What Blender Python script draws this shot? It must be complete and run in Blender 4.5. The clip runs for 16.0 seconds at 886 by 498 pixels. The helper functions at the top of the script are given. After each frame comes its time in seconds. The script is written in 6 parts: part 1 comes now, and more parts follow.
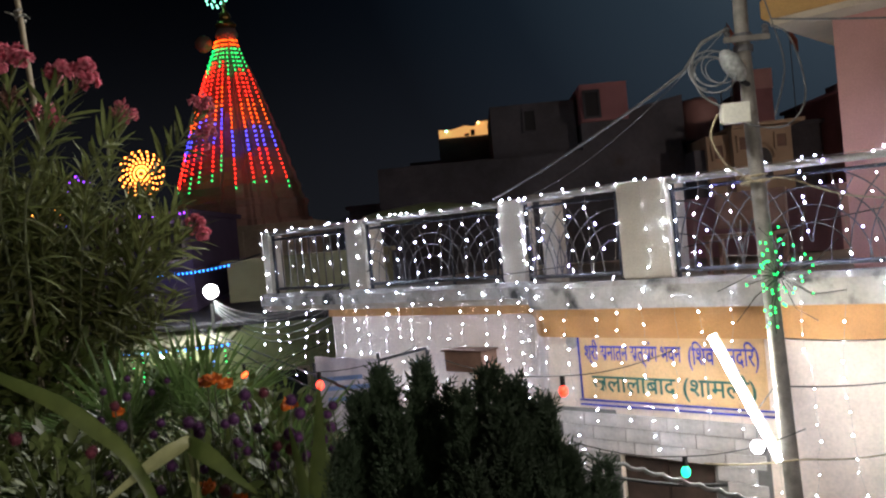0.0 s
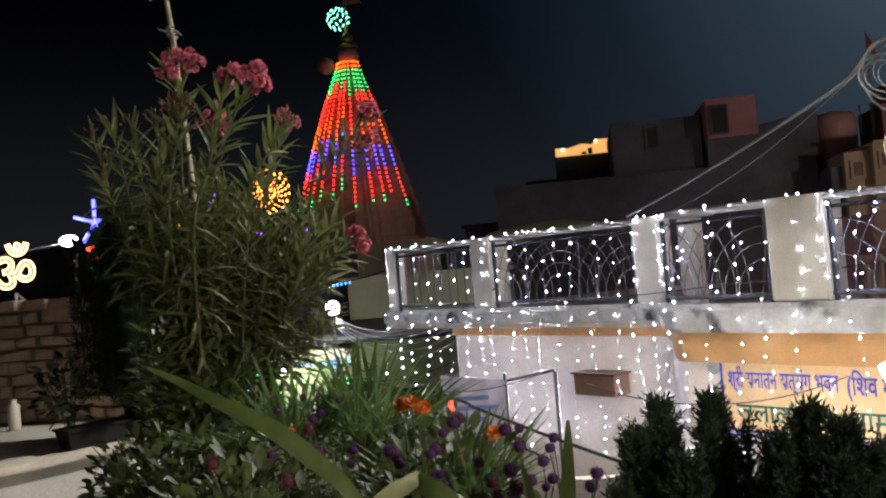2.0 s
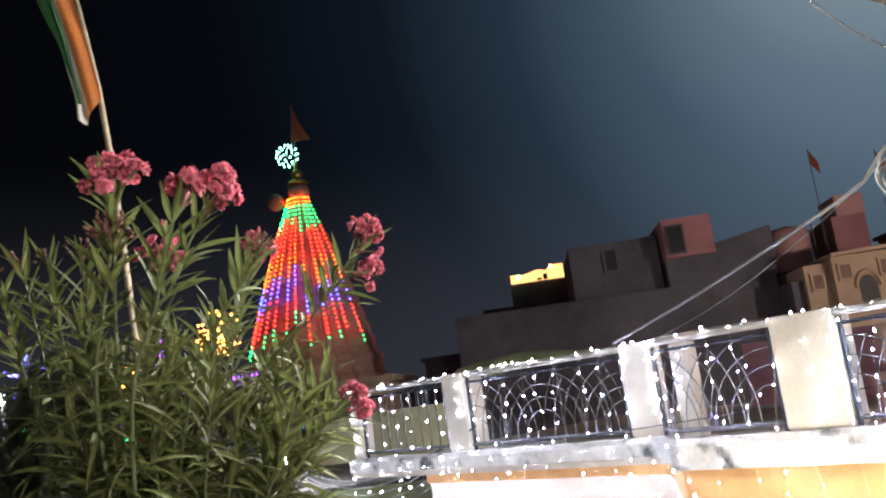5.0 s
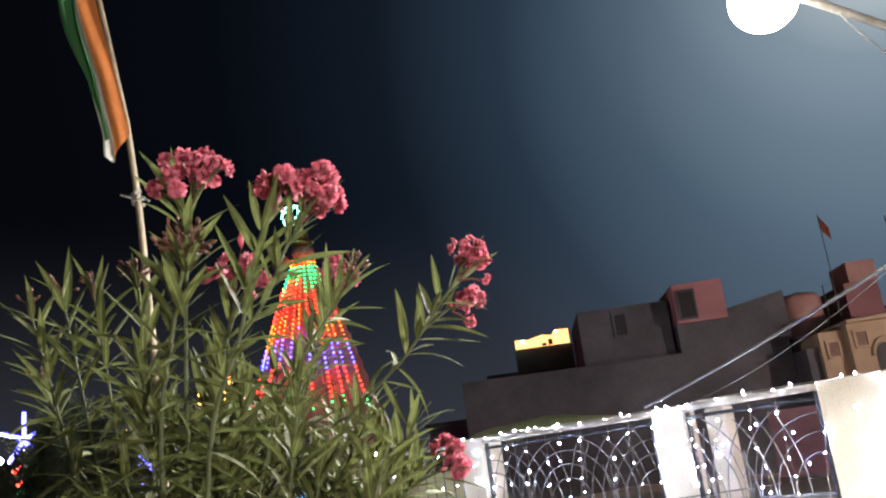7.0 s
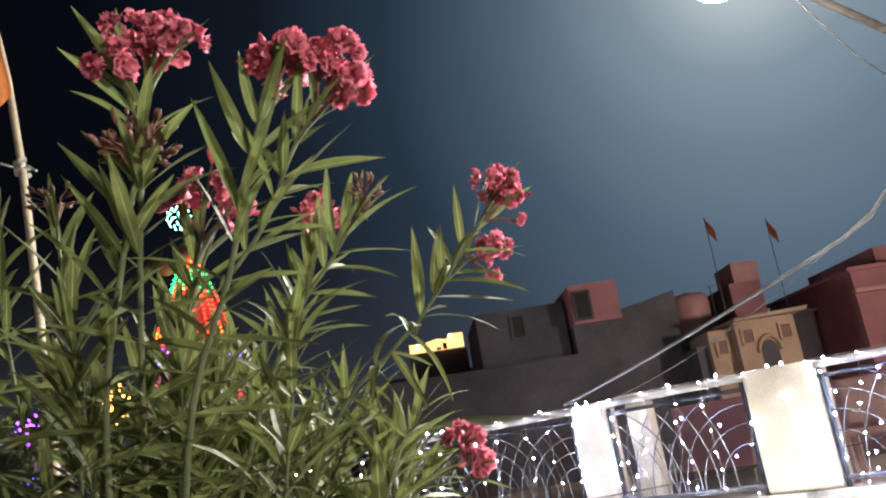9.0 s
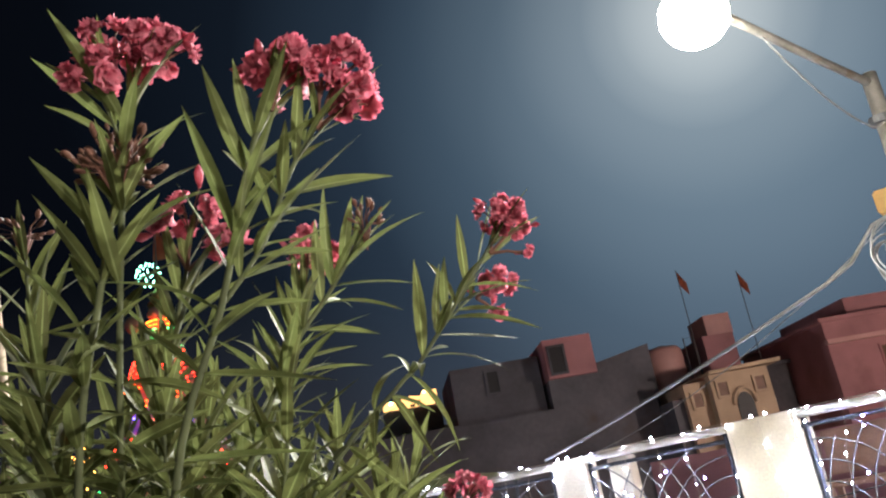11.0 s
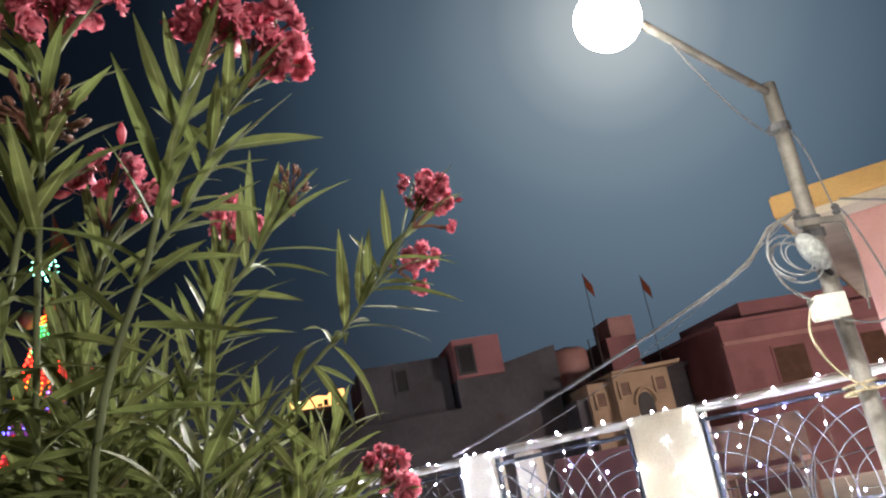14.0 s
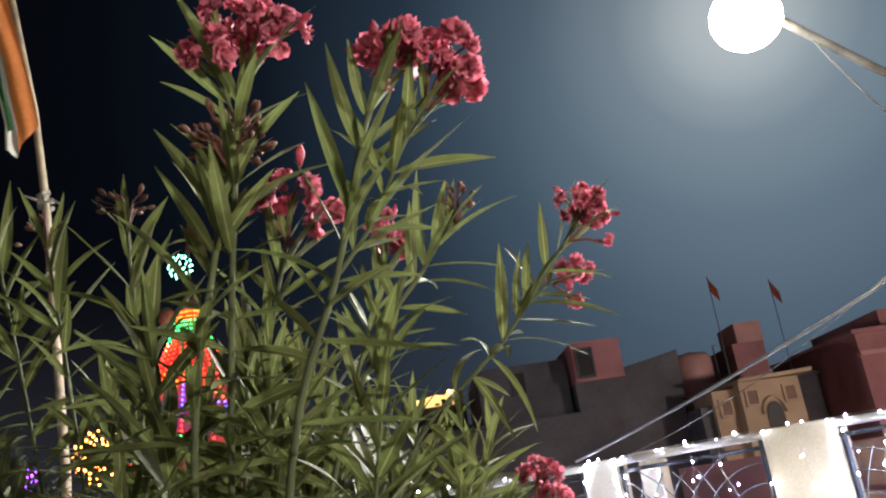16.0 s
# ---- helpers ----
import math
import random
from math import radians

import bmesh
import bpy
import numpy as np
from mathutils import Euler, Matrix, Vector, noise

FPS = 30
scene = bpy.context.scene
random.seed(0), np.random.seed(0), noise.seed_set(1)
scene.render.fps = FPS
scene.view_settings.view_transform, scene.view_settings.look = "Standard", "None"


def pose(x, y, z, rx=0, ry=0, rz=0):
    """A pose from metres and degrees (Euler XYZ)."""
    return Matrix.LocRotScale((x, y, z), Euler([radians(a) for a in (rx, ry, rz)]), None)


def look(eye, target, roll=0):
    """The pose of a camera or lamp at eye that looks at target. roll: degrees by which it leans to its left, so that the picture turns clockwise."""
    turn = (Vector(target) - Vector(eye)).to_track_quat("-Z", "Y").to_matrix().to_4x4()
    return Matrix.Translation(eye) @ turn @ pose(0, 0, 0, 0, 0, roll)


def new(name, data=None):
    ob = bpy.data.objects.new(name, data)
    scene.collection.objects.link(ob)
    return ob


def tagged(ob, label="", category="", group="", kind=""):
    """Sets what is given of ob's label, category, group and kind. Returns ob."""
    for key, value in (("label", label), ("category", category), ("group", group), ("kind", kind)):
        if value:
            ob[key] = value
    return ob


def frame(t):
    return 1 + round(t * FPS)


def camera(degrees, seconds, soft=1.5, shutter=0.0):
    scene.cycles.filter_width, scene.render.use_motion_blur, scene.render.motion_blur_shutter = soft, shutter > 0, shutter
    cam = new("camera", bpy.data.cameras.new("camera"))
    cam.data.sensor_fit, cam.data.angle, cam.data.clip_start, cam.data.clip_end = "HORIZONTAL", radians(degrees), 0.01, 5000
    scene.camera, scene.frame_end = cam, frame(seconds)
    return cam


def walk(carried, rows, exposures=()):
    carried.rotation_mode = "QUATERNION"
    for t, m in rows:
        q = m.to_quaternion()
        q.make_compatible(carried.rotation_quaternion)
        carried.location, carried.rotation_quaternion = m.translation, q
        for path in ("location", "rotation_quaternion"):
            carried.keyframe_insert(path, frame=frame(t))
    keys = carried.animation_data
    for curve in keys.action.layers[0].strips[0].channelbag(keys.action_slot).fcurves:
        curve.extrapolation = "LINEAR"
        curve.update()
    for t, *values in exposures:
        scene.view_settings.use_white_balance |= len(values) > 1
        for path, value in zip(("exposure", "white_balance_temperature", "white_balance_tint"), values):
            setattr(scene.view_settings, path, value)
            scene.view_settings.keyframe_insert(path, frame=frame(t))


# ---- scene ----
cam = camera(54.7, 16.0, soft=2.2)
PATH = [
    (0, (0.139, 0.549, 5.077), (0.065, 2.547, 5.067), -5.3),
    (0.5, (0.149, 0.55, 5.082), (-0.045, 2.54, 5.119), -4.8),
    (1, (0.182, 0.59, 5.058), (-0.1, 2.569, 5.12), -4.4),
    (1.5, (0.097, 0.666, 5.052), (-0.232, 2.638, 5.11), -4.4),
    (2, (-0.113, 0.759, 5.077), (-0.436, 2.732, 5.135), -4.7),
    (2.5, (-0.2, 0.846, 5.095), (-0.513, 2.82, 5.159), -5.1),
    (3, (-0.236, 1.006, 5.135), (-0.526, 2.973, 5.349), -6.5),
    (3.5, (-0.239, 1.155, 5.158), (-0.507, 3.111, 5.477), -7.0),
    (4, (-0.29, 1.266, 5.169), (-0.534, 3.223, 5.503), -7.2),
    (6.3, (-0.577, 1.77, 5.227), (-0.684, 3.711, 5.696), -8.5),
    (6.5, (-0.593, 1.798, 5.205), (-0.745, 3.729, 5.701), -8.2),
    (7, (-0.765, 1.83, 5.21), (-0.909, 3.762, 5.706), -7.4),
    (7.5, (-0.852, 1.891, 5.208), (-0.978, 3.827, 5.695), -7.5),
    (8, (-0.932, 2.058, 5.22), (-0.962, 4.0, 5.698), -8.5),
    (8.5, (-0.992, 2.187, 5.222), (-1.008, 4.128, 5.706), -8.5),
    (9, (-1.062, 2.292, 5.225), (-0.944, 4.232, 5.7), -9.4),
    (9.2, (-1.082, 2.309, 5.227), (-0.909, 4.244, 5.699), -9.9),
    (11.3, (-1.12, 2.408, 5.222), (-0.916, 4.304, 5.822), -10.6),
    (11.5, (-1.127, 2.402, 5.22), (-0.964, 4.3, 5.828), -10.4),
    (12, (-1.136, 2.394, 5.216), (-0.995, 4.29, 5.837), -10.0),
    (12.5, (-1.132, 2.401, 5.204), (-0.992, 4.296, 5.826), -9.7),
    (13, (-1.129, 2.406, 5.198), (-0.919, 4.302, 5.801), -10.0),
    (13.5, (-1.135, 2.412, 5.185), (-0.781, 4.296, 5.753), -11.0),
    (14, (-1.143, 2.407, 5.179), (-0.736, 4.285, 5.732), -11.1),
    (14.5, (-1.182, 2.385, 5.191), (-0.773, 4.264, 5.741), -10.5),
    (15, (-1.201, 2.376, 5.194), (-0.907, 4.27, 5.767), -9.6),
    (15.5, (-1.193, 2.383, 5.199), (-0.946, 4.28, 5.782), -9.4),
    (16, (-1.211, 2.394, 5.207), (-1.069, 4.297, 5.806), -8.5),
]
walk(cam, [(t, look(eye, target, roll)) for t, eye, target, roll in PATH], exposures=[(0.0, 0.02), (2.0, 0.30), (3.0, 0.45), (4.0, 1.12), (6.5, 1.84), (8.0, 1.86), (9.0, 1.84), (12.5, 1.82), (14.0, 1.65), (15.0, 1.60), (16.0, 1.60)])

# brightness of the lamps; the terrace and rear ones are unseen, inferred from their light
LAMP_W, TERR_W, CORNER_W, REAR_W, BULB, COL = 255, 450, 150, 900, 430, 9
TERR = (3.0, -0.7, 5.8)

# ---- world, sun, large lights ----
world = bpy.data.worlds.new("night_sky")
world.use_nodes = True
scene.world = world
wn, wl = world.node_tree.nodes, world.node_tree.links
wn.clear()
w_out = wn.new("ShaderNodeOutputWorld")
w_bg = wn.new("ShaderNodeBackground")
w_co = wn.new("ShaderNodeTexCoord")
w_dot = wn.new("ShaderNodeVectorMath")
w_dot.operation = "DOT_PRODUCT"
# broad lamp glow painted into the sky, brightest along this direction
w_dot.inputs[1].default_value = (0.43, 0.82, 0.378)
w_ramp = wn.new("ShaderNodeValToRGB")
w_ramp.color_ramp.elements[0].position = 0.60
w_ramp.color_ramp.elements[0].color = (0.0005, 0.0006, 0.0010, 1)
w_ramp.color_ramp.elements[1].position = 1.0
w_ramp.color_ramp.elements[1].color = (0.0380, 0.0570, 0.0760, 1)
for at_, tone_ in ((0.743, (0.0006, 0.0009, 0.0016, 1)), (0.848, (0.0016, 0.0027, 0.0047, 1)), (0.9135, (0.0057, 0.0098, 0.0158, 1)), (0.961, (0.0175, 0.0285, 0.0410, 1)), (0.990, (0.0330, 0.0500, 0.0680, 1))):
    w_ramp.color_ramp.elements.new(at_).color = tone_
wl.new(w_co.outputs["Generated"], w_dot.inputs[0])
wl.new(w_dot.outputs["Value"], w_ramp.inputs[0])
# the town's glow low over the roofs
w_sep = wn.new("ShaderNodeSeparateXYZ")
w_low = wn.new("ShaderNodeValToRGB")
w_low.color_ramp.elements[0].position, w_low.color_ramp.elements[0].color = 0.0, (0.0080, 0.0084, 0.0104, 1)
w_low.color_ramp.elements[1].position, w_low.color_ramp.elements[1].color = 0.32, (0.0, 0.0, 0.0, 1)
w_low.color_ramp.interpolation = "EASE"
w_add = wn.new("ShaderNodeMixRGB")
w_add.blend_type, w_add.inputs[0].default_value = "ADD", 1.0
wl.new(w_co.outputs["Generated"], w_sep.inputs[0])
wl.new(w_sep.outputs["Z"], w_low.inputs[0])
wl.new(w_ramp.outputs[0], w_add.inputs[1])
wl.new(w_low.outputs[0], w_add.inputs[2])
# the street lamp's glare, painted into the sky colour as a fixed bright spot
w_dot2 = wn.new("ShaderNodeVectorMath")
w_dot2.operation = "DOT_PRODUCT"
w_dot2.inputs[1].default_value = (0.404, 0.788, 0.465)
w_halo = wn.new("ShaderNodeValToRGB")
w_halo.color_ramp.elements[0].position, w_halo.color_ramp.elements[0].color = 0.951, (0.0, 0.0, 0.0, 1)
w_halo.color_ramp.elements[1].position, w_halo.color_ramp.elements[1].color = 1.0, (0.110, 0.110, 0.100, 1)
for at_, tone_ in ((0.978, (0.0070, 0.0075, 0.0070, 1)), (0.9945, (0.030, 0.031, 0.029, 1))):
    w_halo.color_ramp.elements.new(at_).color = tone_
w_add2 = wn.new("ShaderNodeMixRGB")
w_add2.blend_type, w_add2.inputs[0].default_value = "ADD", 1.0
wl.new(w_co.outputs["Generated"], w_dot2.inputs[0])
wl.new(w_dot2.outputs["Value"], w_halo.inputs[0])
wl.new(w_add.outputs[0], w_add2.inputs[1])
wl.new(w_halo.outputs[0], w_add2.inputs[2])
wl.new(w_add2.outputs[0], w_bg.inputs[0])
wl.new(w_bg.outputs[0], w_out.inputs[0])
w_bg.inputs[1].default_value = 1.0


def lamp(name, kind, place, watts, colour, size=0.2, target=None):
    data = bpy.data.lights.new(name, kind)
    data.energy, data.color = watts, colour
    if kind == "AREA":
        data.shape, data.size = "DISK", size
    else:
        data.shadow_soft_size = size
    ob = new(name, data)
    ob.matrix_world = look(place, target) if target else pose(*place)
    return ob


LAMP = (0.85, 6.28, 7.49)
lamp("street_lamp_light", "AREA", (LAMP[0], LAMP[1], LAMP[2] - 0.21), LAMP_W, (1.0, 0.98, 0.93), 0.3, (-1.0, 4.3, 3.2))
# unseen fill light without a fitting, added to light the plants from the front
lamp("unseen_terrace_light", "POINT", TERR, TERR_W, (1.0, 0.91, 0.80), 0.10)
lamp("corner_lamp_light", "POINT", (-5.455, 18.22, 4.55), CORNER_W, (0.95, 0.97, 1.0), 0.03)
lamp("rear_lamp_light", "POINT", (11.5, 16.8, 6.35), REAR_W, (1.0, 0.80, 0.68), 0.15)
lamp("shop_lamp_light", "POINT", (-6.6, 18.25, 3.22), 95, (0.85, 1.0, 0.70), 0.06)
lamp("lane_lamp_light", "POINT", (-8.01, 12.9, 6.07), 110, (0.9, 0.95, 1.0), 0.08)


# ---- materials ----
def principled(name):
    m = bpy.data.materials.new(name)
    m.use_nodes = True
    return m, m.node_tree.nodes, m.node_tree.links, m.node_tree.nodes["Principled BSDF"]


def surface(name, colour, rough=0.7, metal=0.0, scale=6.0, vary=0.18, bump=0.15, fine=60.0, tone=None, random_tone=0.0, glassy=0.0, through_light=0.0, stain=None, stain_at=0.6, gloss=0.5):
    """A worn surface: broad blotches and fine grain in colour, and a fine relief."""
    m, n, l, b = principled(name)
    co = n.new("ShaderNodeTexCoord")
    big = n.new("ShaderNodeTexNoise")
    big.inputs["Scale"].default_value, big.inputs["Detail"].default_value = scale, 5
    small = n.new("ShaderNodeTexNoise")
    small.inputs["Scale"].default_value, small.inputs["Detail"].default_value = fine, 3
    l.new(co.outputs["Object"], big.inputs["Vector"])
    l.new(co.outputs["Object"], small.inputs["Vector"])
    ramp = n.new("ShaderNodeValToRGB")
    dark = [c * (1 - vary) for c in colour]
    light = tone or [min(1, c * (1 + vary)) for c in colour]
    ramp.color_ramp.elements[0].position, ramp.color_ramp.elements[0].color = 0.32, (*dark, 1)
    ramp.color_ramp.elements[1].position, ramp.color_ramp.elements[1].color = 0.68, (*light, 1)
    l.new(big.outputs["Fac"], ramp.inputs[0])
    mix = n.new("ShaderNodeMixRGB")
    mix.blend_type, mix.inputs[0].default_value = "MULTIPLY", 0.35
    l.new(ramp.outputs[0], mix.inputs[1])
    l.new(small.outputs["Fac"], mix.inputs[2])
    last = mix.outputs[0]
    if stain:
        st = n.new("ShaderNodeTexNoise")
        st.inputs["Scale"].default_value, st.inputs["Detail"].default_value = scale * 0.6, 8
        l.new(co.outputs["Object"], st.inputs["Vector"])
        sr = n.new("ShaderNodeValToRGB")
        sr.color_ramp.elements[0].position, sr.color_ramp.elements[1].position = stain_at, stain_at + 0.12
        l.new(st.outputs["Fac"], sr.inputs[0])
        sm = n.new("ShaderNodeMixRGB")
        sm.inputs[2].default_value = (*stain, 1)
        l.new(sr.outputs[0], sm.inputs[0])
        l.new(last, sm.inputs[1])
        last = sm.outputs[0]
    if random_tone:
        info = n.new("ShaderNodeObjectInfo")
        isl = n.new("ShaderNodeNewGeometry")
        add = n.new("ShaderNodeMath")
        add.operation = "ADD"
        l.new(info.outputs["Random"], add.inputs[0])
        l.new(isl.outputs["Random Per Island"], add.inputs[1])
        mr = n.new("ShaderNodeMapRange")
        mr.inputs["From Max"].default_value = 2.0
        mr.inputs["To Min"].default_value, mr.inputs["To Max"].default_value = 1 - random_tone, 1 + random_tone
        l.new(add.outputs[0], mr.inputs["Value"])
        hs = n.new("ShaderNodeHueSaturation")
        l.new(mr.outputs[0], hs.inputs["Value"])
        if random_tone >= 0.45:
            mh = n.new("ShaderNodeMapRange")
            mh.inputs["From Max"].default_value = 2.0
            mh.inputs["To Min"].default_value, mh.inputs["To Max"].default_value = 0.476, 0.518
            l.new(add.outputs[0], mh.inputs["Value"])
            l.new(mh.outputs[0], hs.inputs["Hue"])
        l.new(last, hs.inputs["Color"])
        last = hs.outputs[0]
    l.new(last, b.inputs["Base Color"])
    b.inputs["Roughness"].default_value, b.inputs["Metallic"].default_value = rough, metal
    b.inputs["Specular IOR Level"].default_value = gloss
    if bump:
        bp = n.new("ShaderNodeBump")
        bp.inputs["Strength"].default_value, bp.inputs["Distance"].default_value = bump, 0.01
        l.new(small.outputs["Fac"], bp.inputs["Height"])
        l.new(bp.outputs[0], b.inputs["Normal"])
    if through_light:
        out = n["Material Output"]
        tr = n.new("ShaderNodeBsdfTranslucent")
        ms = n.new("ShaderNodeMixShader")
        ms.inputs[0].default_value = through_light
        l.new(last, tr.inputs[0])
        l.new(b.outputs[0], ms.inputs[1])
        l.new(tr.outputs[0], ms.inputs[2])
        l.new(ms.outputs[0], out.inputs[0])
    return m


def glow(name, colour, strength):
    m, n, l, b = principled(name)
    b.inputs["Base Color"].default_value = (*colour, 1)
    b.inputs["Emission Color"].default_value = (*colour, 1)
    b.inputs["Emission Strength"].default_value = strength
    return m


M_WALL = surface("cream_wall_paint", (0.90, 0.74, 0.62), 0.75, scale=1.6, vary=0.07, bump=0.12, fine=40, stain=(0.50, 0.42, 0.34), stain_at=0.66)
M_WHITE = surface("worn_white_paint", (0.66, 0.585, 0.47), 0.7, scale=2.5, vary=0.10, bump=0.15, fine=50, stain=(0.45, 0.40, 0.33), stain_at=0.70)
M_KERB = surface("mouldy_white_plaster", (0.55, 0.51, 0.46), 0.8, scale=5, vary=0.15, bump=0.3, fine=30, stain=(0.06, 0.06, 0.055), stain_at=0.56)
M_ORANGE = surface("orange_band_paint", (0.62, 0.31, 0.11), 0.7, scale=3, vary=0.12, stain=(0.45, 0.24, 0.10), stain_at=0.68)
M_ORANGE2 = surface("ochre_cornice_paint", (0.66, 0.40, 0.14), 0.7, scale=2, vary=0.10)
M_PINK = surface("pink_wall_paint", (0.62, 0.33, 0.30), 0.75, scale=1.5, vary=0.12, stain=(0.4, 0.2, 0.18), stain_at=0.68)
M_IRON = surface("dark_iron", (0.055, 0.06, 0.075), 0.45, 0.6, scale=12, vary=0.3, bump=0.1)
M_RAIL = surface("pale_grey_rail", (0.42, 0.38, 0.33), 0.55, 0.1, scale=6, vary=0.12)
M_BAR = surface("grey_steel_bar", (0.13, 0.13, 0.14), 0.55, 0.25, scale=9, vary=0.2)
M_TILE = surface("grey_stone_tile", (0.56, 0.51, 0.48), 0.55, scale=7, vary=0.16, bump=0.25, fine=35, random_tone=0.14)
M_GROUT = surface("tile_joint", (0.20, 0.19, 0.18), 0.9)
M_SIGN = surface("painted_orange_sign", (0.80, 0.50, 0.24), 0.6, scale=2.5, vary=0.08, bump=0.05)
M_BLUE = surface("blue_letter_paint", (0.07, 0.07, 0.42), 0.6, vary=0.2)
M_GREENP = surface("green_letter_paint", (0.03, 0.13, 0.10), 0.6, vary=0.2)
M_DOOR = surface("dark_timber", (0.07, 0.045, 0.035), 0.5, scale=9, vary=0.3)
M_POLE = surface("galvanised_pole", (0.27, 0.25, 0.225), 0.6, 0.15, scale=10, vary=0.25, bump=0.2, stain=(0.16, 0.11, 0.07), stain_at=0.60)
M_BOXW = surface("cream_plastic", (0.74, 0.72, 0.62), 0.45, scale=8, vary=0.06)
M_CABLE = surface("grey_cable", (0.20, 0.20, 0.20), 0.5, scale=20, vary=0.2)
M_CABLED = surface("black_cable", (0.03, 0.03, 0.03), 0.5, scale=20, vary=0.2)
M_ROPE = surface("ochre_rope", (0.40, 0.33, 0.21), 0.8, scale=40, vary=0.3)
M_SPIRE = surface("red_sandstone_paint", (0.48, 0.30, 0.26), 0.8, scale=1.2, vary=0.18, bump=0.3, fine=12)
M_CREAMST = surface("cream_stone_paint", (0.50, 0.42, 0.33), 0.8, scale=1.0, vary=0.15, fine=10)
M_BRASS = surface("tarnished_brass", (0.45, 0.30, 0.10), 0.35, 0.9, scale=6)
M_SAFF = surface("saffron_cloth", (0.52, 0.165, 0.04), 0.85, scale=8, vary=0.10, through_light=0.3)
M_CLW = surface("white_cloth", (0.38, 0.365, 0.33), 0.85, scale=8, vary=0.06, through_light=0.3)
M_CLG = surface("green_cloth", (0.035, 0.14, 0.045), 0.85, scale=8, vary=0.10, through_light=0.3)
M_REDC = surface("red_pennant_cloth", (0.36, 0.09, 0.045), 0.85, scale=6, vary=0.15, through_light=0.3)
M_BAMBOO = surface("bamboo_pole", (0.24, 0.19, 0.13), 0.7, scale=14, vary=0.25)
M_LEAF = surface("oleander_leaf", (0.122, 0.142, 0.047), 0.64, scale=14, vary=0.25, bump=0.05, fine=90, random_tone=0.50, through_light=0.32, gloss=0.28)
M_STEM = surface("oleander_stem", (0.095, 0.112, 0.050), 0.85, scale=20, vary=0.3)
M_TRUNK = surface("oleander_bark", (0.13, 0.115, 0.07), 0.8, scale=25, vary=0.35, bump=0.3)
M_GSTEM = surface("garden_stem", (0.050, 0.065, 0.026), 0.7, scale=20, vary=0.3)
M_PETAL = surface("pink_petal", (0.60, 0.060, 0.125), 0.65, scale=55, vary=0.25, tone=(0.88, 0.31, 0.40), bump=0.08, random_tone=0.40, through_light=0.35, gloss=0.2)
M_BUD = surface("brown_bud", (0.15, 0.065, 0.045), 0.85, scale=30, vary=0.3, random_tone=0.2)
M_THUJA = surface("thuja_green", (0.032, 0.056, 0.028), 0.7, scale=10, vary=0.3, bump=0, random_tone=0.3, through_light=0.15)
M_DARKCON = surface("dark_conifer_green", (0.036, 0.050, 0.026), 0.7, scale=10, vary=0.3, bump=0, random_tone=0.3)
M_GARD = surface("garden_leaf", (0.070, 0.090, 0.026), 0.65, scale=5, vary=0.3, tone=(0.105, 0.135, 0.042), bump=0, random_tone=0.35, through_light=0.25)
M_PALM = surface("palm_leaf", (0.115, 0.185, 0.060), 0.42, scale=12, vary=0.25, bump=0.03, random_tone=0.25, through_light=0.25)
M_STRAP = surface("strap_leaf", (0.070, 0.105, 0.026), 0.45, scale=9, vary=0.3, bump=0.08, tone=(0.12, 0.15, 0.042), through_light=0.25)
M_STRAPP = surface("pale_strap_edge", (0.30, 0.31, 0.15), 0.5, scale=10, vary=0.15, through_light=0.2)
M_PURP = surface("purple_flower_head", (0.070, 0.016, 0.085), 0.8, scale=60, vary=0.35, random_tone=0.3)
M_MAROON = surface("maroon_flower_head", (0.10, 0.015, 0.03), 0.8, scale=60, vary=0.35, random_tone=0.3)
M_MARI = surface("orange_marigold", (0.80, 0.20, 0.02), 0.75, scale=50, vary=0.25)
M_SOIL = surface("dark_soil", (0.045, 0.032, 0.022), 0.95, scale=9, vary=0.4, bump=0.6, fine=25)
M_CONC = surface("terrace_concrete", (0.36, 0.34, 0.31), 0.85, scale=2, vary=0.2, bump=0.3, stain=(0.18, 0.17, 0.15), stain_at=0.62)
M_PARA = surface("off_white_parapet", (0.62, 0.59, 0.52), 0.75, scale=2.5, vary=0.12, bump=0.15, stain=(0.36, 0.33, 0.28), stain_at=0.66)
M_BRICK = surface("old_brick", (0.58, 0.40, 0.31), 0.9, scale=9, vary=0.25, bump=0.5, fine=40, random_tone=0.30, stain=(0.46, 0.38, 0.30), stain_at=0.60)
M_MORT = surface("mud_mortar", (0.30, 0.23, 0.18), 0.95, scale=8, vary=0.3, bump=0.5)
M_BLACKP = surface("black_plastic", (0.014, 0.013, 0.013), 0.75, scale=8, vary=0.3, gloss=0.25)
M_STREET = surface("street_surface", (0.07, 0.065, 0.06), 0.9, scale=0.8, vary=0.3, bump=0.4, fine=20)
M_HOUSEG = surface("olive_house_paint", (0.36, 0.37, 0.22), 0.8, scale=1.2, vary=0.15, stain=(0.22, 0.22, 0.14), stain_at=0.64)
M_HOUSEB = surface("mauve_house_paint", (0.10, 0.07, 0.15), 0.8, scale=1.2, vary=0.15)
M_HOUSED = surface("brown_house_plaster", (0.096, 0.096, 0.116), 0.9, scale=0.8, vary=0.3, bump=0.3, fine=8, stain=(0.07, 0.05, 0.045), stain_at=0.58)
M_HOUSEM = surface("maroon_house_paint", (0.42, 0.20, 0.22), 0.85, scale=0.9, vary=0.2, stain=(0.24, 0.11, 0.12), stain_at=0.62)
M_HOUSEY = surface("yellow_ochre_paint", (0.42, 0.31, 0.22), 0.8, scale=1.5, vary=0.15, stain=(0.40, 0.24, 0.12), stain_at=0.64)
